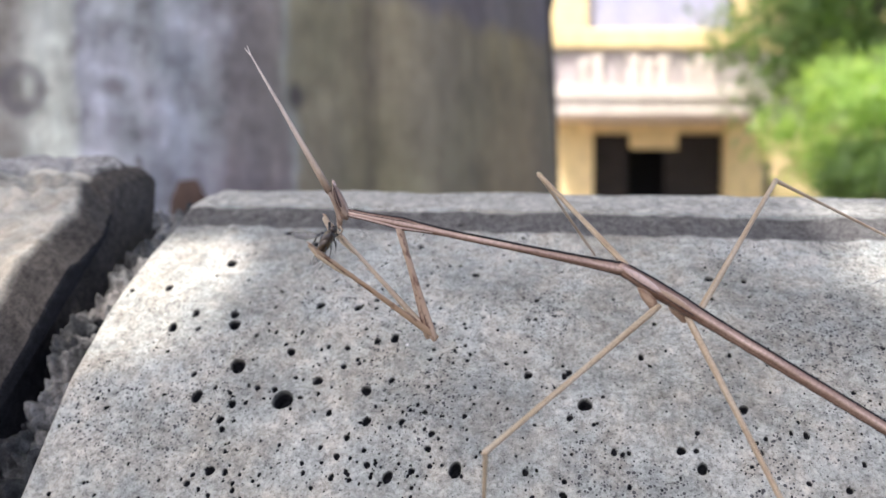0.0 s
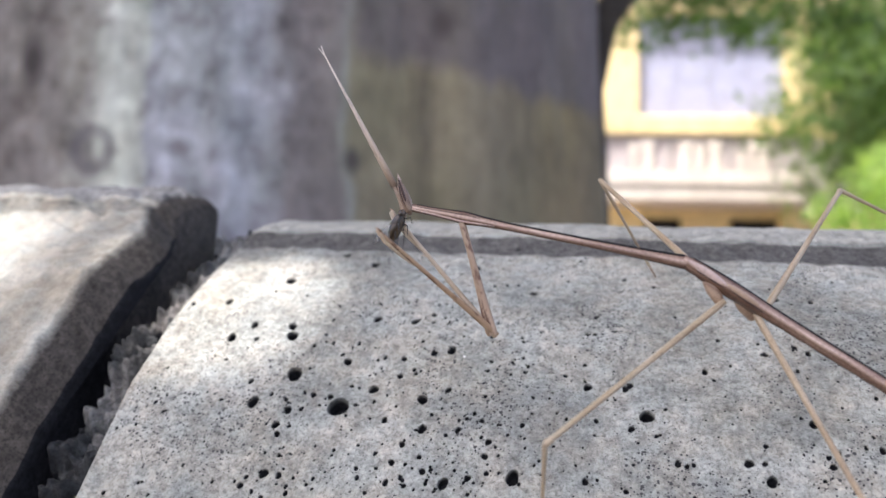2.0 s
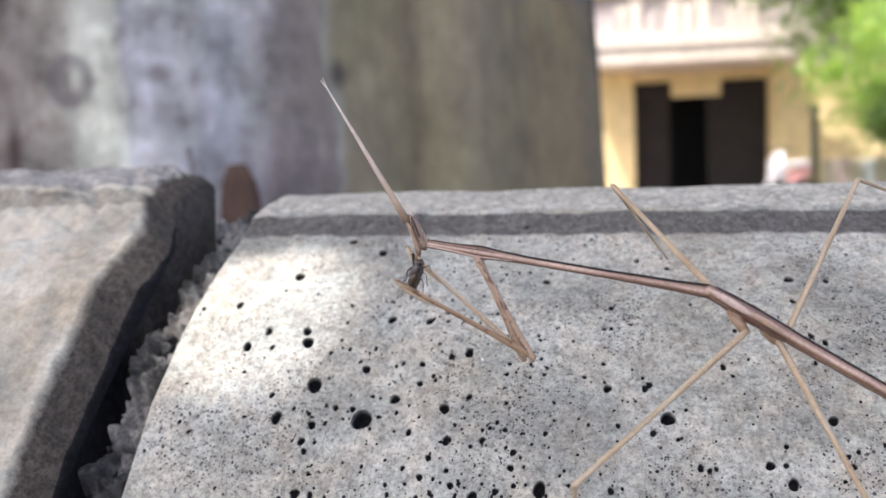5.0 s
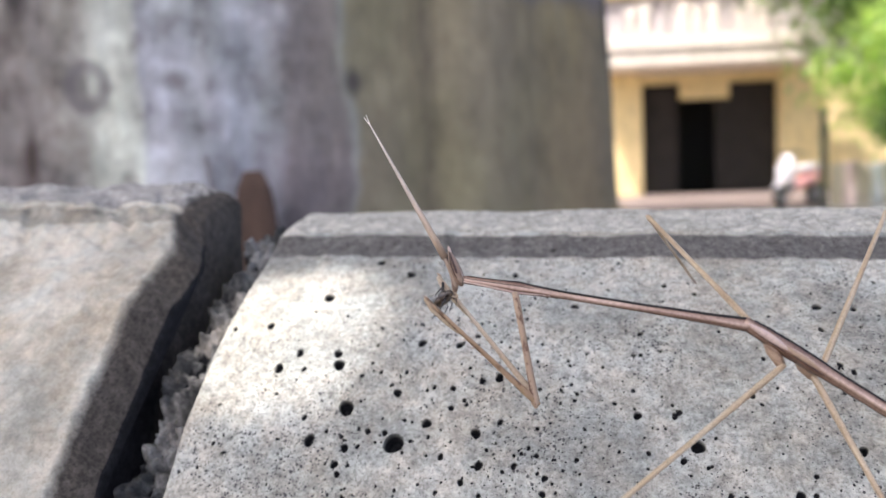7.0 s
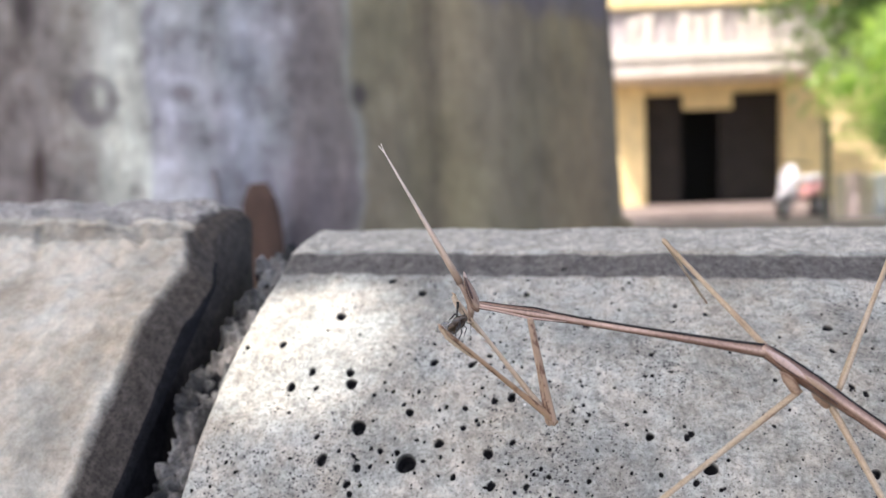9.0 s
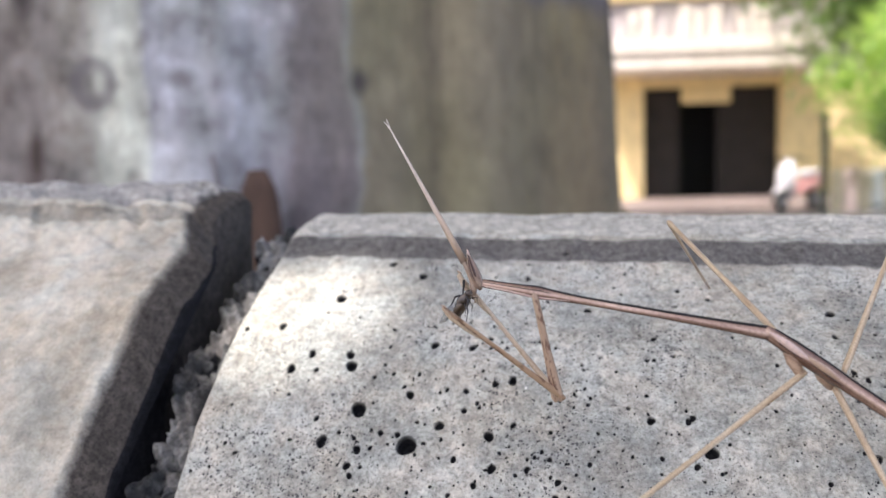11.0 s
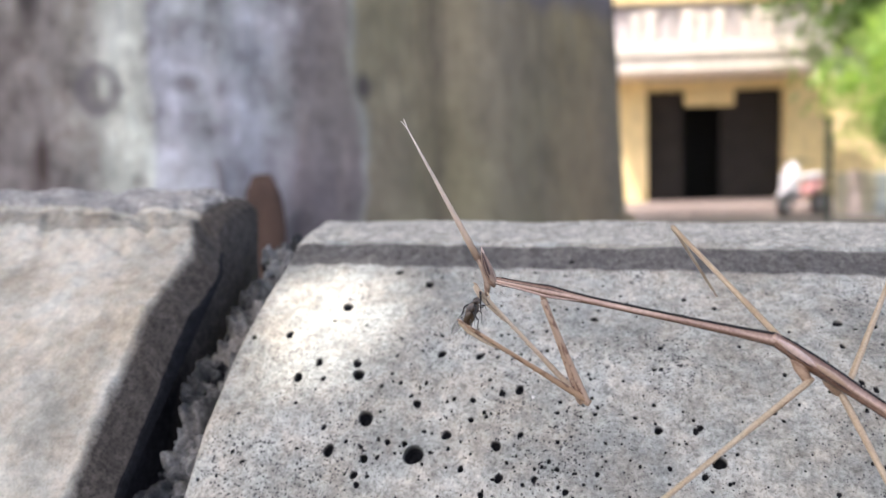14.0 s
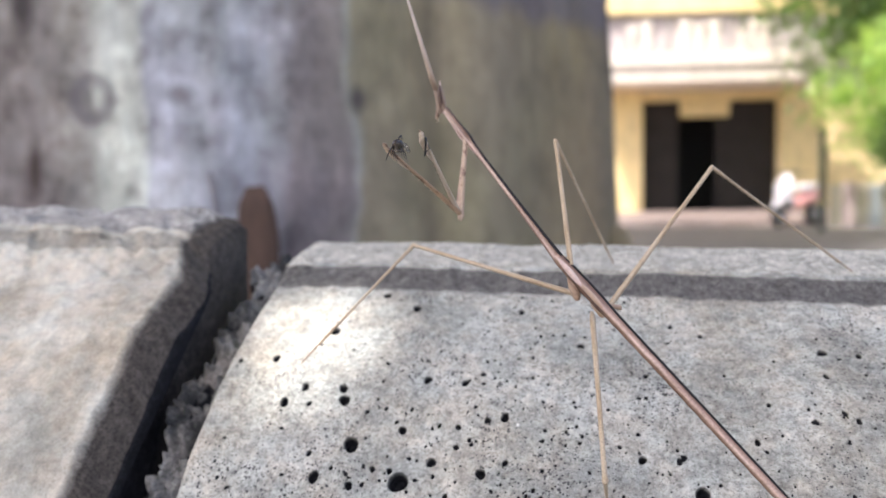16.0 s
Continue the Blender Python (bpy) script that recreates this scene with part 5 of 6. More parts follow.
    walk(PARTS["near_coxa"], [(t, pose(*p)) for t, *p in (
        (0, -0.03159, 0.00073, -0.01294, 0.80, 41.60, 10.69), (0.5, -0.03155, 0.00200, -0.01287, 2.31, 41.95, 11.94), (1, -0.03134, 0.00268, -0.01294, -0.09, 38.47, 8.19),
        (1.5, -0.03184, 0.00122, -0.01241, 2.15, 43.74, 12.18), (2, -0.03120, 0.00301, -0.01327, 0.58, 40.95, 8.54), (2.5, -0.03122, 0.00197, -0.01366, 0.54, 39.31, 8.97),
        (3, -0.03134, 0.00133, -0.01357, 0.32, 30.09, 9.03), (3.5, -0.03131, 0.00094, -0.01380, 1.26, 38.77, 10.73), (4, -0.03139, 0.00073, -0.01316, -0.65, 31.73, 8.19),
        (6.5, -0.03127, 0.00015, -0.01404, 1.70, 37.41, 11.24), (7, -0.03082, 0.00019, -0.01493, -1.51, 48.12, 7.31), (7.5, -0.03068, 0.00093, -0.01506, -2.16, 48.35, 5.93),
        (8, -0.03073, 0.00019, -0.01525, -3.61, 39.83, 4.31), (8.5, -0.03045, -0.00020, -0.01558, 0.12, 41.30, 10.93), (9, -0.03019, -0.00097, -0.01636, 5.04, 42.83, 19.77),
        (9.5, -0.03055, -0.00057, -0.01545, 4.79, 43.01, 18.87), (12, -0.03068, -0.00013, -0.01507, 5.49, 41.24, 20.02), (12.5, -0.03068, -0.00019, -0.01504, 4.70, 40.35, 18.65),
        (13, -0.03067, 0.00073, -0.01503, 3.35, 38.51, 15.68), (13.5, -0.03077, 0.00095, -0.01485, 2.79, 37.19, 15.01), (14, -0.03077, 0.00053, -0.01484, -0.83, 34.36, 11.13),
        (14.5, -0.03157, 0.00509, -0.01141, -4.31, 38.28, 9.08), (15, -0.03232, 0.00572, -0.00875, -10.61, 40.07, 4.50), (15.5, -0.03277, 0.00702, -0.00495, -5.80, 45.84, 15.12),
        (15.7, -0.03308, 0.00612, -0.00249, -6.36, 49.09, 20.12), (15.9, -0.03349, 0.00475, -0.00214, -36.63, 33.37, -27.65), (16, -0.03207, 0.00983, -0.00019, -35.28, 31.60, -32.18))])
    walk(PARTS["near_femur"], [(t, pose(*p)) for t, *p in (
        (0, -0.01922, 0.00307, -0.02412, 7.58, -7.92, -158.53), (0.5, -0.01941, 0.00456, -0.02402, 7.39, -8.22, -158.36), (1, -0.01831, 0.00456, -0.02340, 7.36, -6.59, -158.69),
        (1.5, -0.01976, 0.00383, -0.02424, 8.06, -11.07, -156.12), (2, -0.01858, 0.00491, -0.02434, 7.62, -9.01, -158.33), (2.5, -0.01847, 0.00398, -0.02423, 7.16, -8.31, -160.16),
        (3, -0.01685, 0.00363, -0.02207, 7.15, -2.28, -160.02), (3.5, -0.01843, 0.00338, -0.02432, 7.68, -6.45, -158.83), (4, -0.01726, 0.00276, -0.02198, 6.96, -2.27, -160.85),
        (6.5, -0.01819, 0.00275, -0.02424, 6.99, -7.95, -161.99), (7, -0.01971, 0.00161, -0.02742, 7.63, -14.30, -163.18), (7.5, -0.01959, 0.00208, -0.02760, 7.53, -13.30, -163.52),
        (8, -0.01778, 0.00117, -0.02608, 6.76, -8.90, -165.71), (8.5, -0.01803, 0.00219, -0.02669, 7.92, -8.30, -163.23), (9, -0.01858, 0.00320, -0.02779, 9.18, -8.73, -160.96),
        (9.5, -0.01887, 0.00342, -0.02696, 8.86, -8.39, -160.95), (12, -0.01875, 0.00422, -0.02620, 8.61, -6.15, -160.35), (12.5, -0.01853, 0.00391, -0.02594, 8.26, -5.58, -161.18),
        (13, -0.01797, 0.00430, -0.02554, 7.64, -4.25, -162.42), (13.5, -0.01782, 0.00442, -0.02502, 7.68, -2.63, -162.18), (14, -0.01713, 0.00321, -0.02435, 7.65, -1.74, -163.21),
        (14.5, -0.01858, 0.00717, -0.02179, 7.59, 6.38, -165.71), (15, -0.01954, 0.00672, -0.01953, 7.32, 12.01, -170.24), (15.5, -0.02145, 0.01008, -0.01701, 10.38, 5.47, -162.36),
        (15.7, -0.02280, 0.00989, -0.01512, 16.60, 0.05, -146.23), (15.9, -0.02133, -0.00162, -0.01118, 23.60, -6.55, -130.23), (16, -0.02013, 0.00232, -0.00887, 31.12, -13.51, -120.97))])
    walk(PARTS["far_coxa"], [(t, pose(*p)) for t, *p in (
        (0, -0.03208, 0.00351, -0.01277, -2.05, 45.03, 6.46), (0.5, -0.03201, 0.00478, -0.01268, -2.08, 44.55, 5.44), (1, -0.03179, 0.00547, -0.01275, -3.74, 42.30, 2.73),
        (1.5, -0.03231, 0.00400, -0.01223, -3.14, 45.60, 4.39), (2, -0.03163, 0.00580, -0.01306, -4.06, 43.45, 1.53), (2.5, -0.03166, 0.00475, -0.01347, -2.91, 41.22, 3.77),
        (3, -0.03179, 0.00412, -0.01338, -2.77, 35.57, 4.37), (3.5, -0.03178, 0.00372, -0.01362, -3.27, 39.27, 3.87), (4, -0.03186, 0.00351, -0.01298, -4.14, 36.20, 2.95),
        (6.5, -0.03173, 0.00293, -0.01386, -3.94, 41.49, 2.66), (7, -0.03130, 0.00297, -0.01477, -7.36, 47.49, -1.73), (7.5, -0.03116, 0.00372, -0.01489, -8.18, 48.62, -3.43),
        (8, -0.03122, 0.00297, -0.01510, -6.38, 44.30, -0.03), (8.5, -0.03096, 0.00258, -0.01545, -4.80, 44.74, 3.09), (9, -0.03071, 0.00180, -0.01625, -1.57, 45.69, 9.01),
        (9.5, -0.03107, 0.00221, -0.01533, -2.11, 45.76, 7.78), (12, -0.03120, 0.00265, -0.01495, -1.55, 44.01, 8.88), (12.5, -0.03120, 0.00258, -0.01492, -1.52, 42.76, 8.84),
        (13, -0.03118, 0.00351, -0.01489, -2.41, 41.24, 6.61), (13.5, -0.03128, 0.00373, -0.01471, -3.40, 39.79, 5.25), (14, -0.03133, 0.00330, -0.01474, -5.38, 37.46, 3.98),
        (14.5, -0.03221, 0.00785, -0.01137, -9.60, 41.46, 0.57), (15, -0.03310, 0.00843, -0.00882, -13.30, 41.82, 0.08), (15.5, -0.03362, 0.00972, -0.00507, -13.69, 48.67, 2.75),
        (15.7, -0.03407, 0.00876, -0.00272, -26.16, 48.25, -11.95), (15.9, -0.03465, 0.00729, -0.00257, -39.58, 31.41, -36.41), (16, -0.03316, 0.01239, -0.00071, -36.31, 27.35, -39.25))])
    walk(PARTS["far_femur"], [(t, pose(*p)) for t, *p in (
        (0, -0.02057, 0.00482, -0.02437, 3.52, -17.00, -175.66), (0.5, -0.02035, 0.00589, -0.02421, 2.99, -17.32, -176.69), (1, -0.01962, 0.00605, -0.02383, 2.89, -17.08, -176.90),
        (1.5, -0.02082, 0.00488, -0.02400, 3.04, -19.13, -177.10), (2, -0.01963, 0.00612, -0.02443, 2.31, -16.92, -178.37), (2.5, -0.01932, 0.00557, -0.02431, 2.39, -16.00, -178.38),
        (3, -0.01844, 0.00514, -0.02296, 2.36, -12.17, -178.50), (3.5, -0.01906, 0.00459, -0.02404, 2.24, -14.66, -179.27), (4, -0.01856, 0.00420, -0.02273, 2.33, -12.09, -179.04),
        (6.5, -0.01940, 0.00351, -0.02478, 1.02, -15.71, 176.95), (7, -0.02005, 0.00263, -0.02705, 0.74, -18.14, 175.72), (7.5, -0.02016, 0.00306, -0.02740, 0.22, -18.54, 174.70),
        (8, -0.01937, 0.00297, -0.02666, 0.70, -16.87, 175.63), (8.5, -0.01926, 0.00321, -0.02706, 1.14, -16.28, 176.65), (9, -0.01948, 0.00358, -0.02790, 1.82, -16.53, 178.08),
        (9.5, -0.01976, 0.00375, -0.02704, 1.94, -16.74, 178.50), (12, -0.01960, 0.00446, -0.02629, 3.34, -16.99, -178.02), (12.5, -0.01935, 0.00443, -0.02601, 3.53, -16.69, -177.39),
        (13, -0.01894, 0.00493, -0.02569, 3.19, -15.78, -177.71), (13.5, -0.01870, 0.00489, -0.02523, 3.28, -14.42, -177.46), (14, -0.01828, 0.00421, -0.02476, 3.98, -13.83, -176.53),
        (14.5, -0.01982, 0.00797, -0.02232, 7.49, -14.58, -169.40), (15, -0.02070, 0.00845, -0.01992, 12.21, -10.80, -159.20), (15.5, -0.02275, 0.01024, -0.01744, 15.29, -15.50, -151.62),
        (15.7, -0.02314, 0.00645, -0.01523, 21.10, -21.99, -139.91), (15.9, -0.02248, -0.00168, -0.01180, 27.76, -25.45, -121.14), (16, -0.02087, 0.00235, -0.00892, 35.13, -29.42, -111.59))])
    walk(PARTS["near_mid_femur"], [(t, pose(*p)) for t, *p in (
        (0, 0.00693, -0.00113, -0.00213, -38.22, 54.44, -125.59), (0.5, 0.00693, -0.00062, -0.00233, -37.59, 54.85, -125.45), (1, 0.00707, -0.00083, -0.00193, -36.04, 55.75, -124.23),
        (1.5, 0.00695, -0.00125, -0.00227, -35.09, 55.49, -122.71), (2, 0.00688, -0.00061, -0.00238, -36.79, 56.62, -125.59), (2.5, 0.00694, -0.00054, -0.00245, -36.79, 55.36, -125.08),
        (3, 0.00692, -0.00027, -0.00238, -36.43, 54.26, -124.40), (3.5, 0.00690, -0.00047, -0.00229, -37.03, 54.20, -124.89), (4, 0.00695, -0.00036, -0.00260, -38.17, 52.64, -125.50),
        (6.5, 0.00703, -0.00058, -0.00227, -39.96, 54.14, -128.06), (7, 0.00696, -0.00050, -0.00257, -40.62, 54.74, -128.76), (7.5, 0.00697, -0.00010, -0.00227, -40.80, 55.36, -129.34),
        (8, 0.00702, -0.00019, -0.00228, -41.55, 54.58, -129.73), (8.5, 0.00701, 0.00016, -0.00221, -39.66, 55.29, -127.85), (9, 0.00705, 0.00030, -0.00225, -39.57, 55.57, -127.77),
        (9.5, 0.00707, -0.00001, -0.00218, -40.91, 55.16, -129.08), (12, 0.00705, -0.00014, -0.00214, -40.83, 55.15, -128.67), (12.5, 0.00706, -0.00049, -0.00216, -41.23, 55.17, -129.08),
        (13, 0.00703, -0.00018, -0.00224, -40.81, 55.07, -128.93), (13.5, 0.00697, -0.00018, -0.00239, -40.18, 54.80, -128.14), (14, 0.00704, -0.00028, -0.00219, -39.60, 54.11, -126.60),
        (14.5, 0.00707, -0.00017, -0.00205, -32.60, 51.15, -117.70), (15, 0.00716, -0.00015, -0.00195, -29.20, 47.16, -111.61), (15.5, 0.00691, -0.00018, -0.00245, -38.98, 45.06, -120.18),
        (15.7, 0.00629, 0.00216, -0.00288, -22.30, 32.91, -98.37), (15.9, 0.00545, 0.00290, -0.00388, -57.44, 13.82, -131.68), (16, 0.00479, 0.00405, -0.00402, -76.56, 31.77, 177.12))])
    walk(PARTS["near_mid_tibia"], [(t, pose(*p)) for t, *p in (
        (0, -0.00455, -0.01718, -0.02974, 52.26, 48.91, 53.70), (0.5, -0.00443, -0.01659, -0.03016, 53.38, 48.20, 54.54), (1, -0.00372, -0.01669, -0.03010, 53.50, 47.37, 54.96),
        (1.5, -0.00352, -0.01756, -0.03045, 55.33, 47.97, 57.74), (2, -0.00409, -0.01593, -0.03098, 52.19, 46.83, 52.83), (2.5, -0.00419, -0.01639, -0.03048, 52.25, 48.01, 53.05),
        (3, -0.00430, -0.01666, -0.02999, 51.14, 48.15, 51.96), (3.5, -0.00450, -0.01681, -0.02993, 50.97, 48.51, 51.89), (4, -0.00503, -0.01715, -0.02962, 50.45, 48.47, 51.27),
        (6.5, -0.00527, -0.01629, -0.02987, 49.21, 47.35, 49.49), (7, -0.00534, -0.01582, -0.03037, 46.16, 46.92, 46.55), (7.5, -0.00531, -0.01508, -0.03030, 45.71, 46.76, 45.83),
        (8, -0.00560, -0.01537, -0.03003, 45.19, 46.42, 45.78), (8.5, -0.00489, -0.01516, -0.03021, 43.50, 46.05, 44.43), (9, -0.00475, -0.01493, -0.03035, 41.79, 45.64, 43.10),
        (9.5, -0.00520, -0.01511, -0.03013, 42.49, 45.73, 43.50), (12, -0.00511, -0.01534, -0.03010, 43.32, 47.62, 44.26), (12.5, -0.00520, -0.01558, -0.03010, 43.56, 47.83, 44.45),
        (13, -0.00522, -0.01535, -0.03016, 43.82, 47.89, 44.08), (13.5, -0.00515, -0.01562, -0.03023, 43.62, 47.98, 43.97), (14, -0.00486, -0.01631, -0.02979, 43.00, 48.74, 44.48),
        (14.5, -0.00286, -0.01909, -0.02857, 39.27, 49.46, 42.56), (15, -0.00137, -0.02168, -0.02692, 35.54, 52.37, 42.25), (15.5, -0.00519, -0.02097, -0.02656, 19.80, 51.19, 23.54),
        (15.7, 0.00213, -0.02613, -0.02138, 89.47, 55.14, 124.01), (15.9, -0.01651, -0.02177, -0.01200, 101.75, 72.74, 126.63), (16, -0.02412, 0.00551, -0.02195, -72.61, 72.21, -79.12))])
    walk(PARTS["near_hind_femur"], [(t, pose(*p)) for t, *p in (
        (0, 0.01193, 0.00001, -0.00128, -33.03, 30.52, -29.09), (0.5, 0.01186, 0.00058, -0.00122, -32.42, 30.56, -29.08), (1, 0.01192, 0.00076, -0.00108, -32.20, 30.06, -29.16),
        (1.5, 0.01210, -0.00044, -0.00095, -32.62, 30.23, -28.64), (2, 0.01201, 0.00033, -0.00118, -31.14, 29.70, -28.63), (2.5, 0.01181, 0.00115, -0.00174, -32.52, 29.96, -29.96),
        (3, 0.01189, 0.00118, -0.00154, -32.82, 29.36, -30.17), (3.5, 0.01188, 0.00102, -0.00161, -32.99, 29.83, -30.30), (4, 0.01188, 0.00100, -0.00157, -33.65, 29.71, -30.62),
        (6.5, 0.01200, 0.00067, -0.00115, -32.45, 29.88, -29.93), (7, 0.01192, 0.00090, -0.00148, -32.43, 28.12, -29.59), (7.5, 0.01192, 0.00143, -0.00141, -32.04, 27.96, -29.70),
        (8, 0.01192, 0.00134, -0.00134, -32.38, 27.59, -29.61), (8.5, 0.01184, 0.00188, -0.00123, -32.00, 26.60, -29.04), (9, 0.01181, 0.00205, -0.00103, -31.74, 26.15, -28.78),
        (9.5, 0.01192, 0.00158, -0.00107, -31.90, 26.63, -28.89), (12, 0.01188, 0.00159, -0.00113, -32.69, 28.30, -29.44), (12.5, 0.01187, 0.00127, -0.00116, -32.85, 28.57, -29.66),
        (13, 0.01189, 0.00157, -0.00133, -32.80, 28.59, -30.25), (13.5, 0.01188, 0.00143, -0.00152, -32.84, 28.47, -30.13), (14, 0.01190, 0.00147, -0.00134, -33.64, 28.42, -29.50),
        (14.5, 0.01191, 0.00154, -0.00102, -35.22, 26.98, -29.54), (15, 0.01186, 0.00205, -0.00121, -39.01, 25.11, -31.20), (15.5, 0.01193, 0.00155, -0.00187, -42.37, 24.42, -33.41),
        (15.7, 0.01102, 0.00436, -0.00256, -56.39, 25.94, -60.16), (15.9, 0.01053, 0.00475, -0.00412, -58.65, 18.60, -72.42), (16, 0.01017, 0.00556, -0.00432, -49.45, 9.98, -53.07))])
    walk(PARTS["near_hind_tibia"], [(t, pose(*p)) for t, *p in (
        (0, 0.03947, -0.01531, -0.01985, 14.25, 14.69, 43.05), (0.5, 0.03939, -0.01474, -0.01983, 14.58, 15.14, 42.62), (1, 0.03959, -0.01468, -0.01942, 14.24, 13.63, 41.98),
        (1.5, 0.03997, -0.01566, -0.01945, 15.63, 15.46, 45.48), (2, 0.03991, -0.01489, -0.01931, 14.57, 14.35, 42.80), (2.5, 0.03928, -0.01469, -0.02001, 13.86, 13.64, 41.30),
        (3, 0.03946, -0.01485, -0.01948, 13.52, 13.86, 41.44), (3.5, 0.03928, -0.01500, -0.01980, 13.54, 13.39, 41.79), (4, 0.03923, -0.01518, -0.01971, 13.61, 13.67, 41.97),
        (6.5, 0.03949, -0.01515, -0.01938, 13.74, 12.54, 42.34), (7, 0.03999, -0.01503, -0.01873, 12.84, 12.82, 42.86), (7.5, 0.03999, -0.01459, -0.01857, 12.76, 12.15, 42.83),
        (8, 0.04009, -0.01466, -0.01828, 12.92, 11.59, 44.25), (8.5, 0.04046, -0.01401, -0.01763, 11.56, 11.59, 42.95), (9, 0.04060, -0.01377, -0.01716, 10.78, 10.86, 43.20),
        (9.5, 0.04054, -0.01421, -0.01747, 11.58, 10.72, 43.98), (12, 0.03993, -0.01425, -0.01847, 11.34, 11.60, 42.27), (12.5, 0.03978, -0.01463, -0.01865, 11.45, 11.53, 42.23),
        (13, 0.03964, -0.01462, -0.01884, 11.47, 11.57, 41.21), (13.5, 0.03970, -0.01471, -0.01896, 11.33, 11.56, 41.14), (14, 0.03991, -0.01438, -0.01875, 10.79, 12.21, 41.73),
        (14.5, 0.04028, -0.01454, -0.01761, 6.51, 10.42, 36.70), (15, 0.04020, -0.01512, -0.01673, 3.60, 9.19, 37.82), (15.5, 0.03974, -0.01679, -0.01700, 0.59, 8.23, 33.61),
        (15.7, 0.02739, -0.02417, -0.01856, 8.10, 16.28, 58.23), (15.9, 0.02098, -0.02823, -0.01576, 7.82, 36.97, 69.25), (16, 0.03175, -0.02316, -0.01064, 1.57, 35.77, 65.58))])
    walk(PARTS["far_mid_femur"], [(t, pose(*p)) for t, *p in (
        (0, 0.00072, 0.00151, 0.00061, 34.33, -11.81, 135.05), (0.5, 0.00060, 0.00167, 0.00045, 34.38, -12.38, 133.82), (1, 0.00050, 0.00168, 0.00047, 34.20, -12.46, 133.16),
        (1.5, 0.00081, 0.00153, 0.00059, 34.23, -12.97, 135.05), (2, 0.00039, 0.00174, 0.00045, 33.73, -12.25, 132.68), (2.5, 0.00057, 0.00174, 0.00040, 33.57, -11.51, 134.21),
        (3, 0.00061, 0.00169, 0.00052, 33.24, -11.36, 134.79), (3.5, 0.00070, 0.00164, 0.00052, 33.41, -11.06, 134.74), (4, 0.00057, 0.00171, 0.00041, 33.29, -12.03, 135.70),
        (6.5, 0.00065, 0.00170, 0.00029, 33.07, -12.21, 134.51), (7, 0.00069, 0.00166, 0.00032, 32.48, -10.56, 135.33), (7.5, 0.00058, 0.00167, 0.00051, 32.61, -9.79, 133.79),
        (8, 0.00066, 0.00167, 0.00039, 32.41, -10.23, 134.68), (8.5, 0.00056, 0.00162, 0.00066, 32.27, -8.77, 134.27), (9, 0.00059, 0.00175, 0.00027, 31.43, -8.61, 135.31),
        (9.5, 0.00063, 0.00150, 0.00082, 32.03, -8.70, 134.57), (12, 0.00058, 0.00166, 0.00056, 32.27, -9.63, 135.94), (12.5, 0.00073, 0.00159, 0.00050, 32.07, -9.99, 136.64),
        (13, 0.00056, 0.00170, 0.00045, 31.97, -10.18, 136.00), (13.5, 0.00056, 0.00171, 0.00040, 31.89, -9.98, 136.44), (14, 0.00058, 0.00167, 0.00048, 32.44, -9.79, 137.61),
        (14.5, 0.00053, 0.00166, 0.00057, 31.12, -9.51, 142.93), (15, 0.00060, 0.00160, 0.00052, 30.30, -10.12, 149.67), (15.5, 0.00033, 0.00161, 0.00081, 35.91, -5.93, 139.14),
        (15.7, 0.00083, 0.00078, 0.00139, 33.28, -16.11, 151.04), (15.9, 0.00117, 0.00032, 0.00148, 35.69, -18.19, 152.15), (16, 0.00170, 0.00008, 0.00104, 34.45, -20.82, 144.84))])
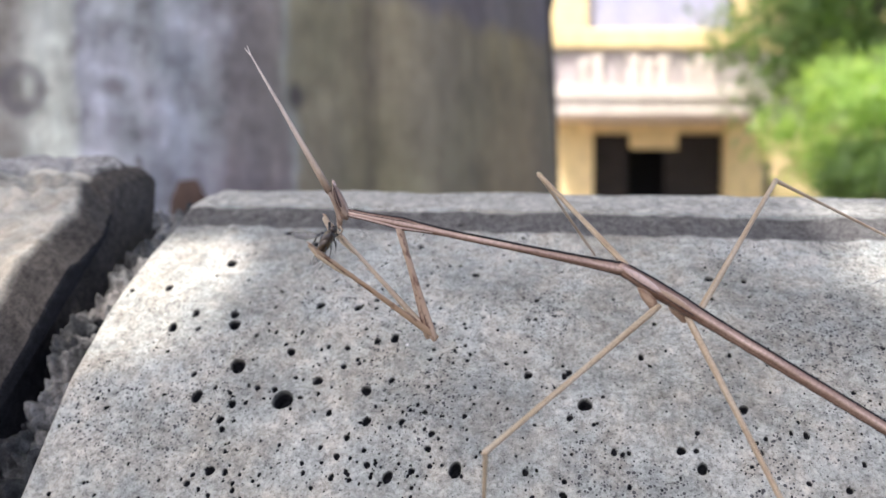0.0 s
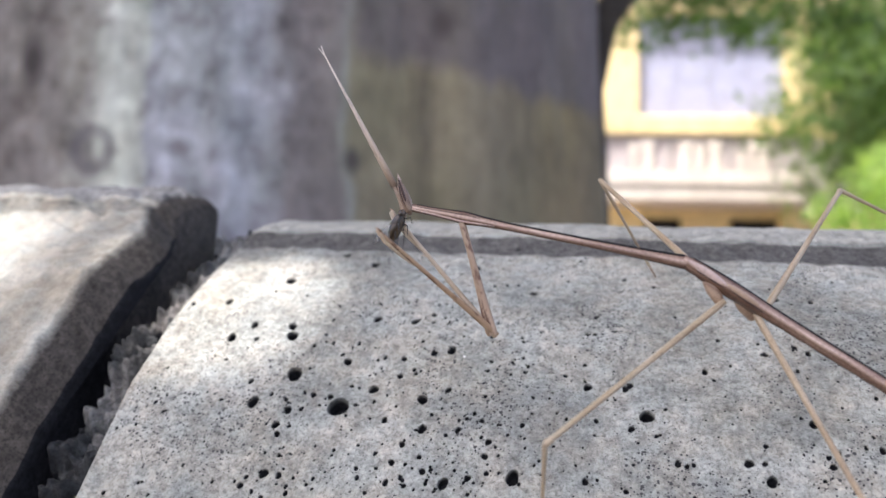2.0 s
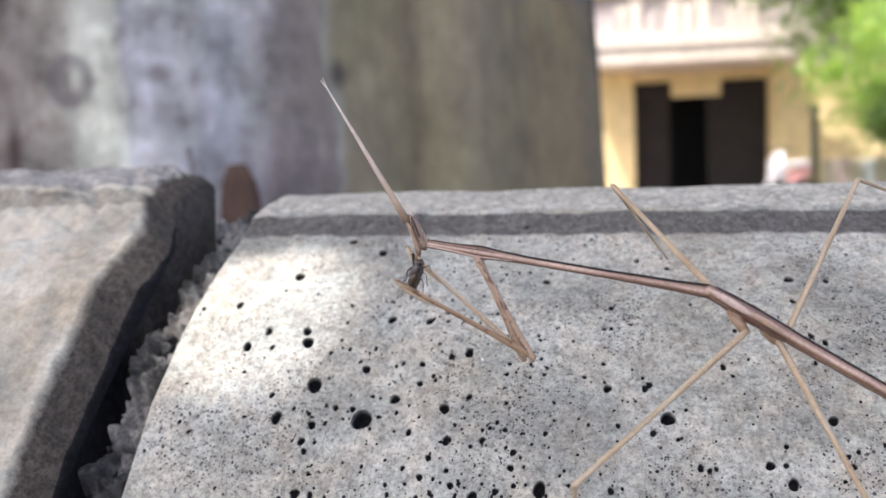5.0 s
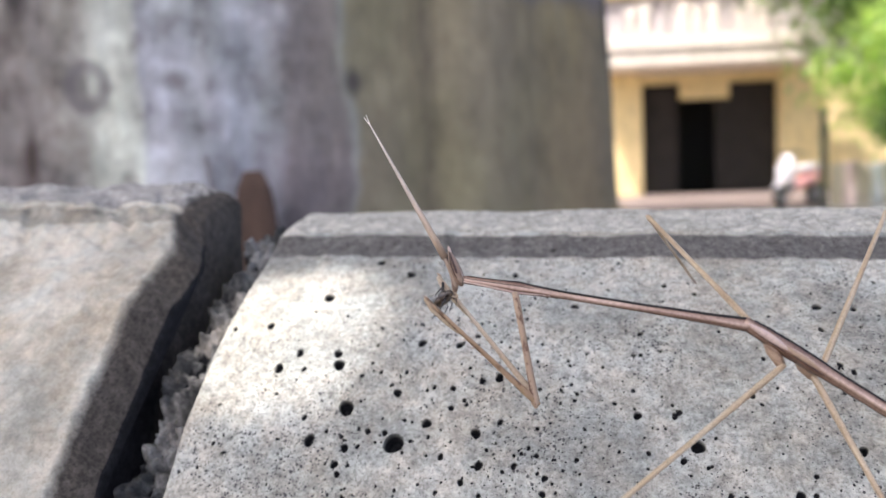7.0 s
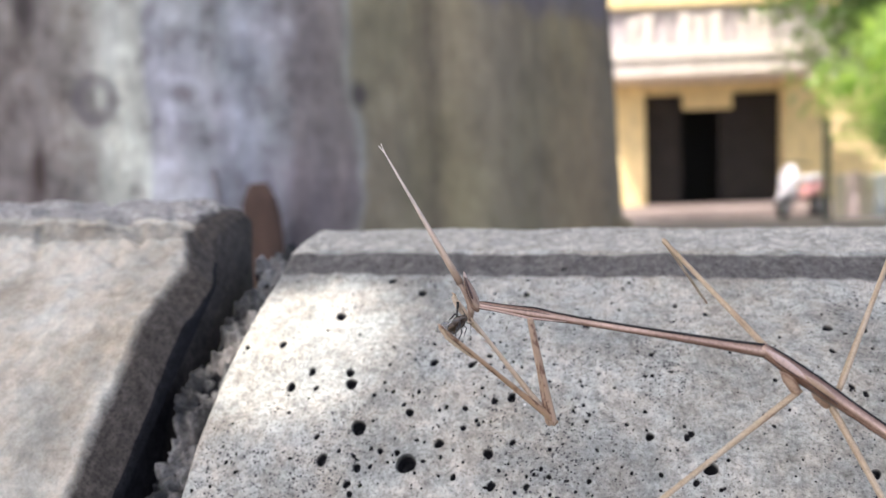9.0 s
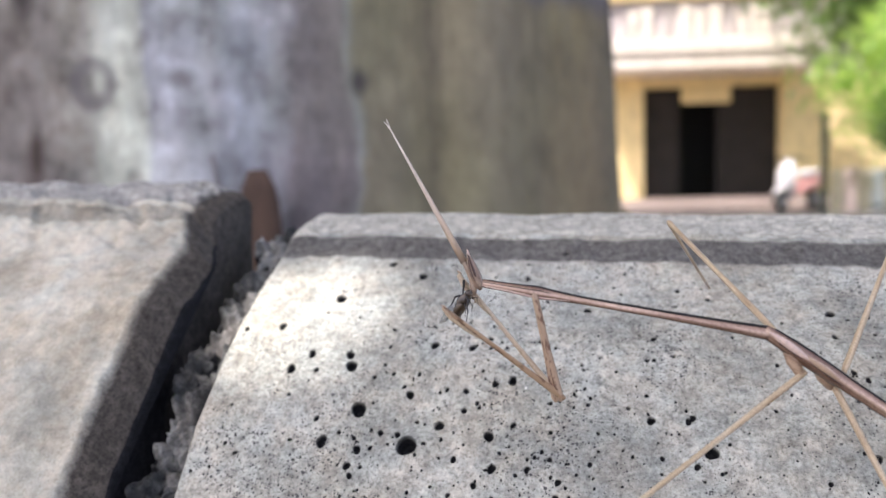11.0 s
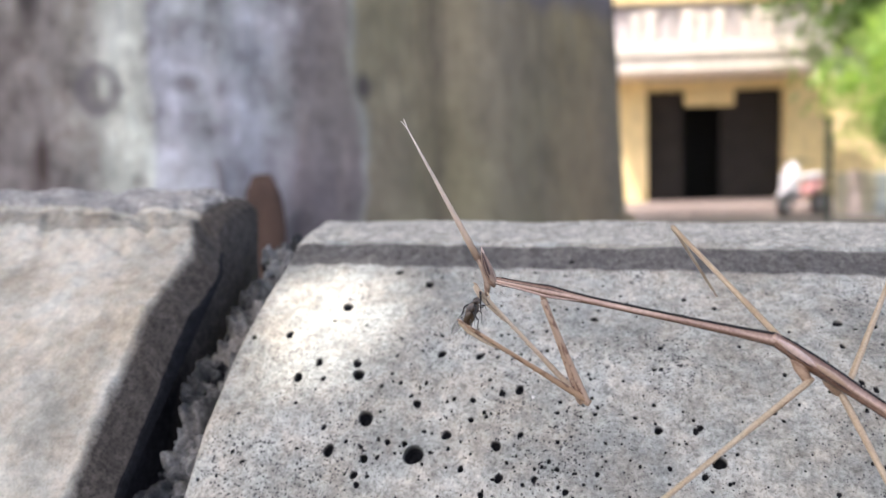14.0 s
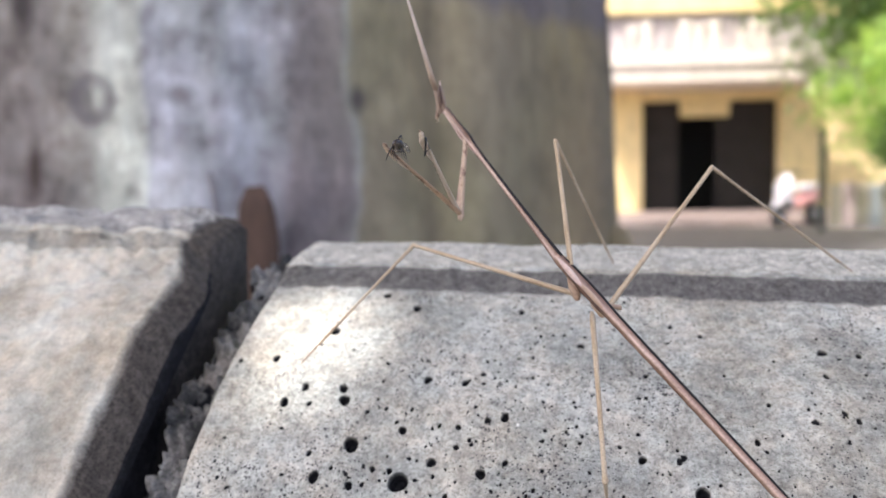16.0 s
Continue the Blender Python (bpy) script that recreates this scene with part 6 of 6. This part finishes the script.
    walk(PARTS["far_mid_tibia"], [(t, pose(*p)) for t, *p in (
        (0, -0.01852, 0.02072, 0.00630, 33.42, 11.02, 61.45), (0.5, -0.01821, 0.02128, 0.00641, 34.14, 9.92, 61.74), (1, -0.01810, 0.02152, 0.00648, 33.45, 9.72, 60.64),
        (1.5, -0.01842, 0.02072, 0.00684, 33.77, 11.08, 61.24), (2, -0.01807, 0.02175, 0.00636, 33.03, 9.94, 60.10), (2.5, -0.01852, 0.02136, 0.00597, 32.88, 10.40, 60.00),
        (3, -0.01868, 0.02111, 0.00601, 32.42, 10.56, 60.01), (3.5, -0.01855, 0.02106, 0.00587, 32.22, 11.35, 60.06), (4, -0.01897, 0.02078, 0.00623, 32.26, 11.45, 59.92),
        (6.5, -0.01845, 0.02113, 0.00618, 32.28, 10.58, 60.27), (7, -0.01882, 0.02095, 0.00543, 31.17, 10.50, 60.60), (7.5, -0.01840, 0.02147, 0.00524, 31.13, 9.91, 60.90),
        (8, -0.01866, 0.02121, 0.00535, 30.94, 10.07, 61.37), (8.5, -0.01865, 0.02133, 0.00490, 29.99, 9.84, 61.42), (9, -0.01910, 0.02123, 0.00446, 28.98, 9.89, 61.56),
        (9.5, -0.01869, 0.02112, 0.00503, 29.78, 10.14, 62.08), (12, -0.01917, 0.02078, 0.00523, 30.13, 10.83, 61.53), (12.5, -0.01925, 0.02045, 0.00534, 30.21, 11.01, 61.41),
        (13, -0.01918, 0.02076, 0.00537, 30.24, 10.76, 60.58), (13.5, -0.01934, 0.02064, 0.00523, 30.06, 10.85, 60.39), (14, -0.01972, 0.02020, 0.00522, 29.74, 11.65, 61.08),
        (14.5, -0.02142, 0.01825, 0.00518, 26.43, 12.66, 58.92), (15, -0.02308, 0.01545, 0.00542, 23.98, 15.75, 61.01), (15.5, -0.02063, 0.01974, 0.00369, 38.24, 16.27, 100.51),
        (15.7, -0.02264, 0.01377, 0.00913, 32.81, 23.76, 88.23), (15.9, -0.02223, 0.01268, 0.01018, 18.58, 31.72, 69.14), (16, -0.01972, 0.01518, 0.01101, 5.90, 24.68, 53.55))])
    walk(PARTS["far_hind_femur"], [(t, pose(*p)) for t, *p in (
        (0, 0.01314, 0.00266, 0.00074, -70.03, -47.05, 80.41), (0.5, 0.01308, 0.00303, 0.00091, -69.84, -46.83, 79.70), (1, 0.01307, 0.00274, 0.00161, -70.32, -46.45, 79.84),
        (1.5, 0.01309, 0.00219, 0.00137, -69.87, -46.40, 80.26), (2, 0.01296, 0.00278, 0.00130, -71.23, -46.60, 80.27), (2.5, 0.01298, 0.00333, 0.00077, -71.53, -47.33, 81.09),
        (3, 0.01292, 0.00344, 0.00102, -71.81, -47.21, 81.32), (3.5, 0.01301, 0.00330, 0.00084, -72.09, -46.70, 81.85), (4, 0.01294, 0.00347, 0.00073, -71.98, -47.44, 82.16),
        (6.5, 0.01297, 0.00320, 0.00120, -72.41, -47.46, 81.94), (7, 0.01281, 0.00352, 0.00095, -75.07, -47.14, 84.98), (7.5, 0.01285, 0.00376, 0.00116, -75.89, -46.92, 85.47),
        (8, 0.01289, 0.00381, 0.00104, -76.52, -47.17, 86.54), (8.5, 0.01272, 0.00423, 0.00129, -77.29, -47.10, 87.03), (9, 0.01265, 0.00440, 0.00149, -79.19, -46.78, 89.06),
        (9.5, 0.01278, 0.00405, 0.00137, -78.37, -47.02, 88.35), (12, 0.01279, 0.00397, 0.00133, -77.60, -47.29, 88.31), (12.5, 0.01279, 0.00378, 0.00129, -77.62, -47.60, 88.43),
        (13, 0.01277, 0.00396, 0.00119, -77.33, -48.21, 87.62), (13.5, 0.01281, 0.00396, 0.00083, -77.35, -48.58, 87.70), (14, 0.01278, 0.00396, 0.00108, -77.08, -47.72, 88.53),
        (14.5, 0.01267, 0.00425, 0.00121, -78.39, -50.08, 90.72), (15, 0.01248, 0.00487, 0.00094, -83.37, -50.57, 98.97), (15.5, 0.01248, 0.00453, 0.00019, -86.53, -54.97, 104.19),
        (15.7, 0.01161, 0.00694, -0.00015, -75.16, -57.14, 92.30), (15.9, 0.01175, 0.00631, -0.00110, -53.62, -50.70, 68.61), (16, 0.01093, 0.00792, -0.00156, -91.03, -51.16, 109.86))])
    walk(PARTS["far_hind_tibia"], [(t, pose(*p)) for t, *p in (
        (0, 0.01717, 0.02651, 0.02672, -16.88, -7.77, 32.09), (0.5, 0.01742, 0.02694, 0.02681, -16.53, -7.98, 31.47), (1, 0.01739, 0.02685, 0.02737, -16.60, -8.83, 31.30),
        (1.5, 0.01723, 0.02633, 0.02709, -16.60, -8.51, 32.03), (2, 0.01709, 0.02685, 0.02713, -16.37, -10.71, 30.60), (2.5, 0.01671, 0.02713, 0.02690, -16.28, -10.01, 30.45),
        (3, 0.01656, 0.02728, 0.02708, -16.50, -10.15, 30.52), (3.5, 0.01646, 0.02738, 0.02666, -16.56, -10.36, 30.70), (4, 0.01621, 0.02728, 0.02690, -16.47, -9.65, 30.72),
        (6.5, 0.01634, 0.02696, 0.02737, -16.95, -9.57, 31.07), (7, 0.01493, 0.02759, 0.02700, -17.42, -10.25, 30.90), (7.5, 0.01477, 0.02795, 0.02710, -17.60, -10.69, 30.85),
        (8, 0.01434, 0.02793, 0.02712, -18.05, -10.91, 31.64), (8.5, 0.01398, 0.02838, 0.02731, -18.65, -11.17, 31.86), (9, 0.01305, 0.02872, 0.02736, -19.34, -11.67, 32.24),
        (9.5, 0.01348, 0.02827, 0.02738, -19.06, -11.43, 32.30), (12, 0.01351, 0.02806, 0.02743, -18.51, -9.59, 31.85), (12.5, 0.01344, 0.02773, 0.02753, -18.38, -9.31, 31.72),
        (13, 0.01375, 0.02761, 0.02768, -18.06, -9.22, 31.10), (13.5, 0.01375, 0.02745, 0.02748, -18.16, -9.23, 31.29), (14, 0.01340, 0.02786, 0.02736, -18.63, -8.54, 32.30),
        (14.5, 0.01238, 0.02705, 0.02846, -19.74, -7.93, 32.96), (15, 0.00896, 0.02716, 0.02839, -21.60, -7.05, 34.89), (15.5, 0.00747, 0.02431, 0.02930, -31.70, 3.10, 56.83),
        (15.7, 0.01083, 0.02620, 0.02969, -35.26, 7.59, 63.85), (15.9, 0.01995, 0.02723, 0.02636, -39.30, 8.61, 72.83), (16, 0.00334, 0.02894, 0.02619, -36.14, -0.81, 47.10))])
    def fly_at(x, y, z, *tail):
        return Matrix.Translation((x, y, z)) @ Vector(tail).to_track_quat("X", "Z").to_matrix().to_4x4()
    walk(PARTS["fly"], [(t, fly_at(*p)) for t, *p in (
        (0, -0.01779, 0.12864, 0.71511, -0.55, 0.15, -0.8), (0.5, -0.01735, 0.12878, 0.71584, -0.45, 0.1, -0.85), (1, -0.01698, 0.12873, 0.71497, -0.5, 0.3, -0.75), (1.5, -0.01674, 0.12856, 0.71576, -0.6, 0.5, -0.6),
        (2, -0.01654, 0.12872, 0.71634, -0.35, 0.3, -0.85), (2.5, -0.01660, 0.12888, 0.71574, -0.3, 0.2, -0.9), (3, -0.01584, 0.12884, 0.71506, -0.28, 0.2, -0.92), (3.5, -0.01674, 0.12871, 0.71513, -0.5, 0.3, -0.8),
        (4, -0.01594, 0.12888, 0.71443, -0.35, 0.2, -0.9), (6.5, -0.01686, 0.12887, 0.71514, -0.5, 0.55, -0.6), (7, -0.01756, 0.12890, 0.71569, -0.5, 0.7, -0.45), (7.5, -0.01720, 0.12878, 0.71523, -0.6, 0.65, -0.45),
        (8, -0.01685, 0.12878, 0.71476, -0.55, 0.6, -0.5), (8.5, -0.01727, 0.12893, 0.71501, -0.55, 0.6, -0.5), (9, -0.01769, 0.12910, 0.71526, -0.5, 0.65, -0.5), (9.5, -0.01762, 0.12922, 0.71529, -0.5, 0.55, -0.6),
        (12, -0.01725, 0.12988, 0.71534, -0.5, 0.2, -0.82), (12.5, -0.01718, 0.13004, 0.71535, -0.5, 0.15, -0.85), (13, -0.01719, 0.13032, 0.71537, -0.5, 0.15, -0.85), (13.5, -0.01722, 0.13056, 0.71536, -0.45, 0.2, -0.87),
        (14, -0.01724, 0.13086, 0.71541, -0.4, 0.3, -0.87), (14.5, -0.01810, 0.13826, 0.71594, -0.25, 0.5, -0.83), (15, -0.01661, 0.14218, 0.71766, -0.2, 0.5, -0.83), (15.5, -0.01448, 0.14687, 0.72148, -0.25, 0.75, -0.6),
        (15.7, -0.01704, 0.14730, 0.72853, -0.2, 0.9, -0.35), (15.9, -0.02330, 0.14265, 0.73802, -0.15, 0.97, -0.2), (16, -0.02684, 0.14209, 0.74683, 0.1, 0.98, -0.15))])
    # one wing is spread while the fly is being turned, then folds back
    walk(PARTS["fly_wing"], [(t, pose(-0.0004, 0.0006, 0.0006, 90, turn, 6)) for t, turn in (
        (0, -56), (0.5, -20), (1, -58), (1.5, -62), (2, -20), (2.5, -8), (3, -10), (3.5, -36), (4, -8), (6.5, -4), (16, -4))])


motions()
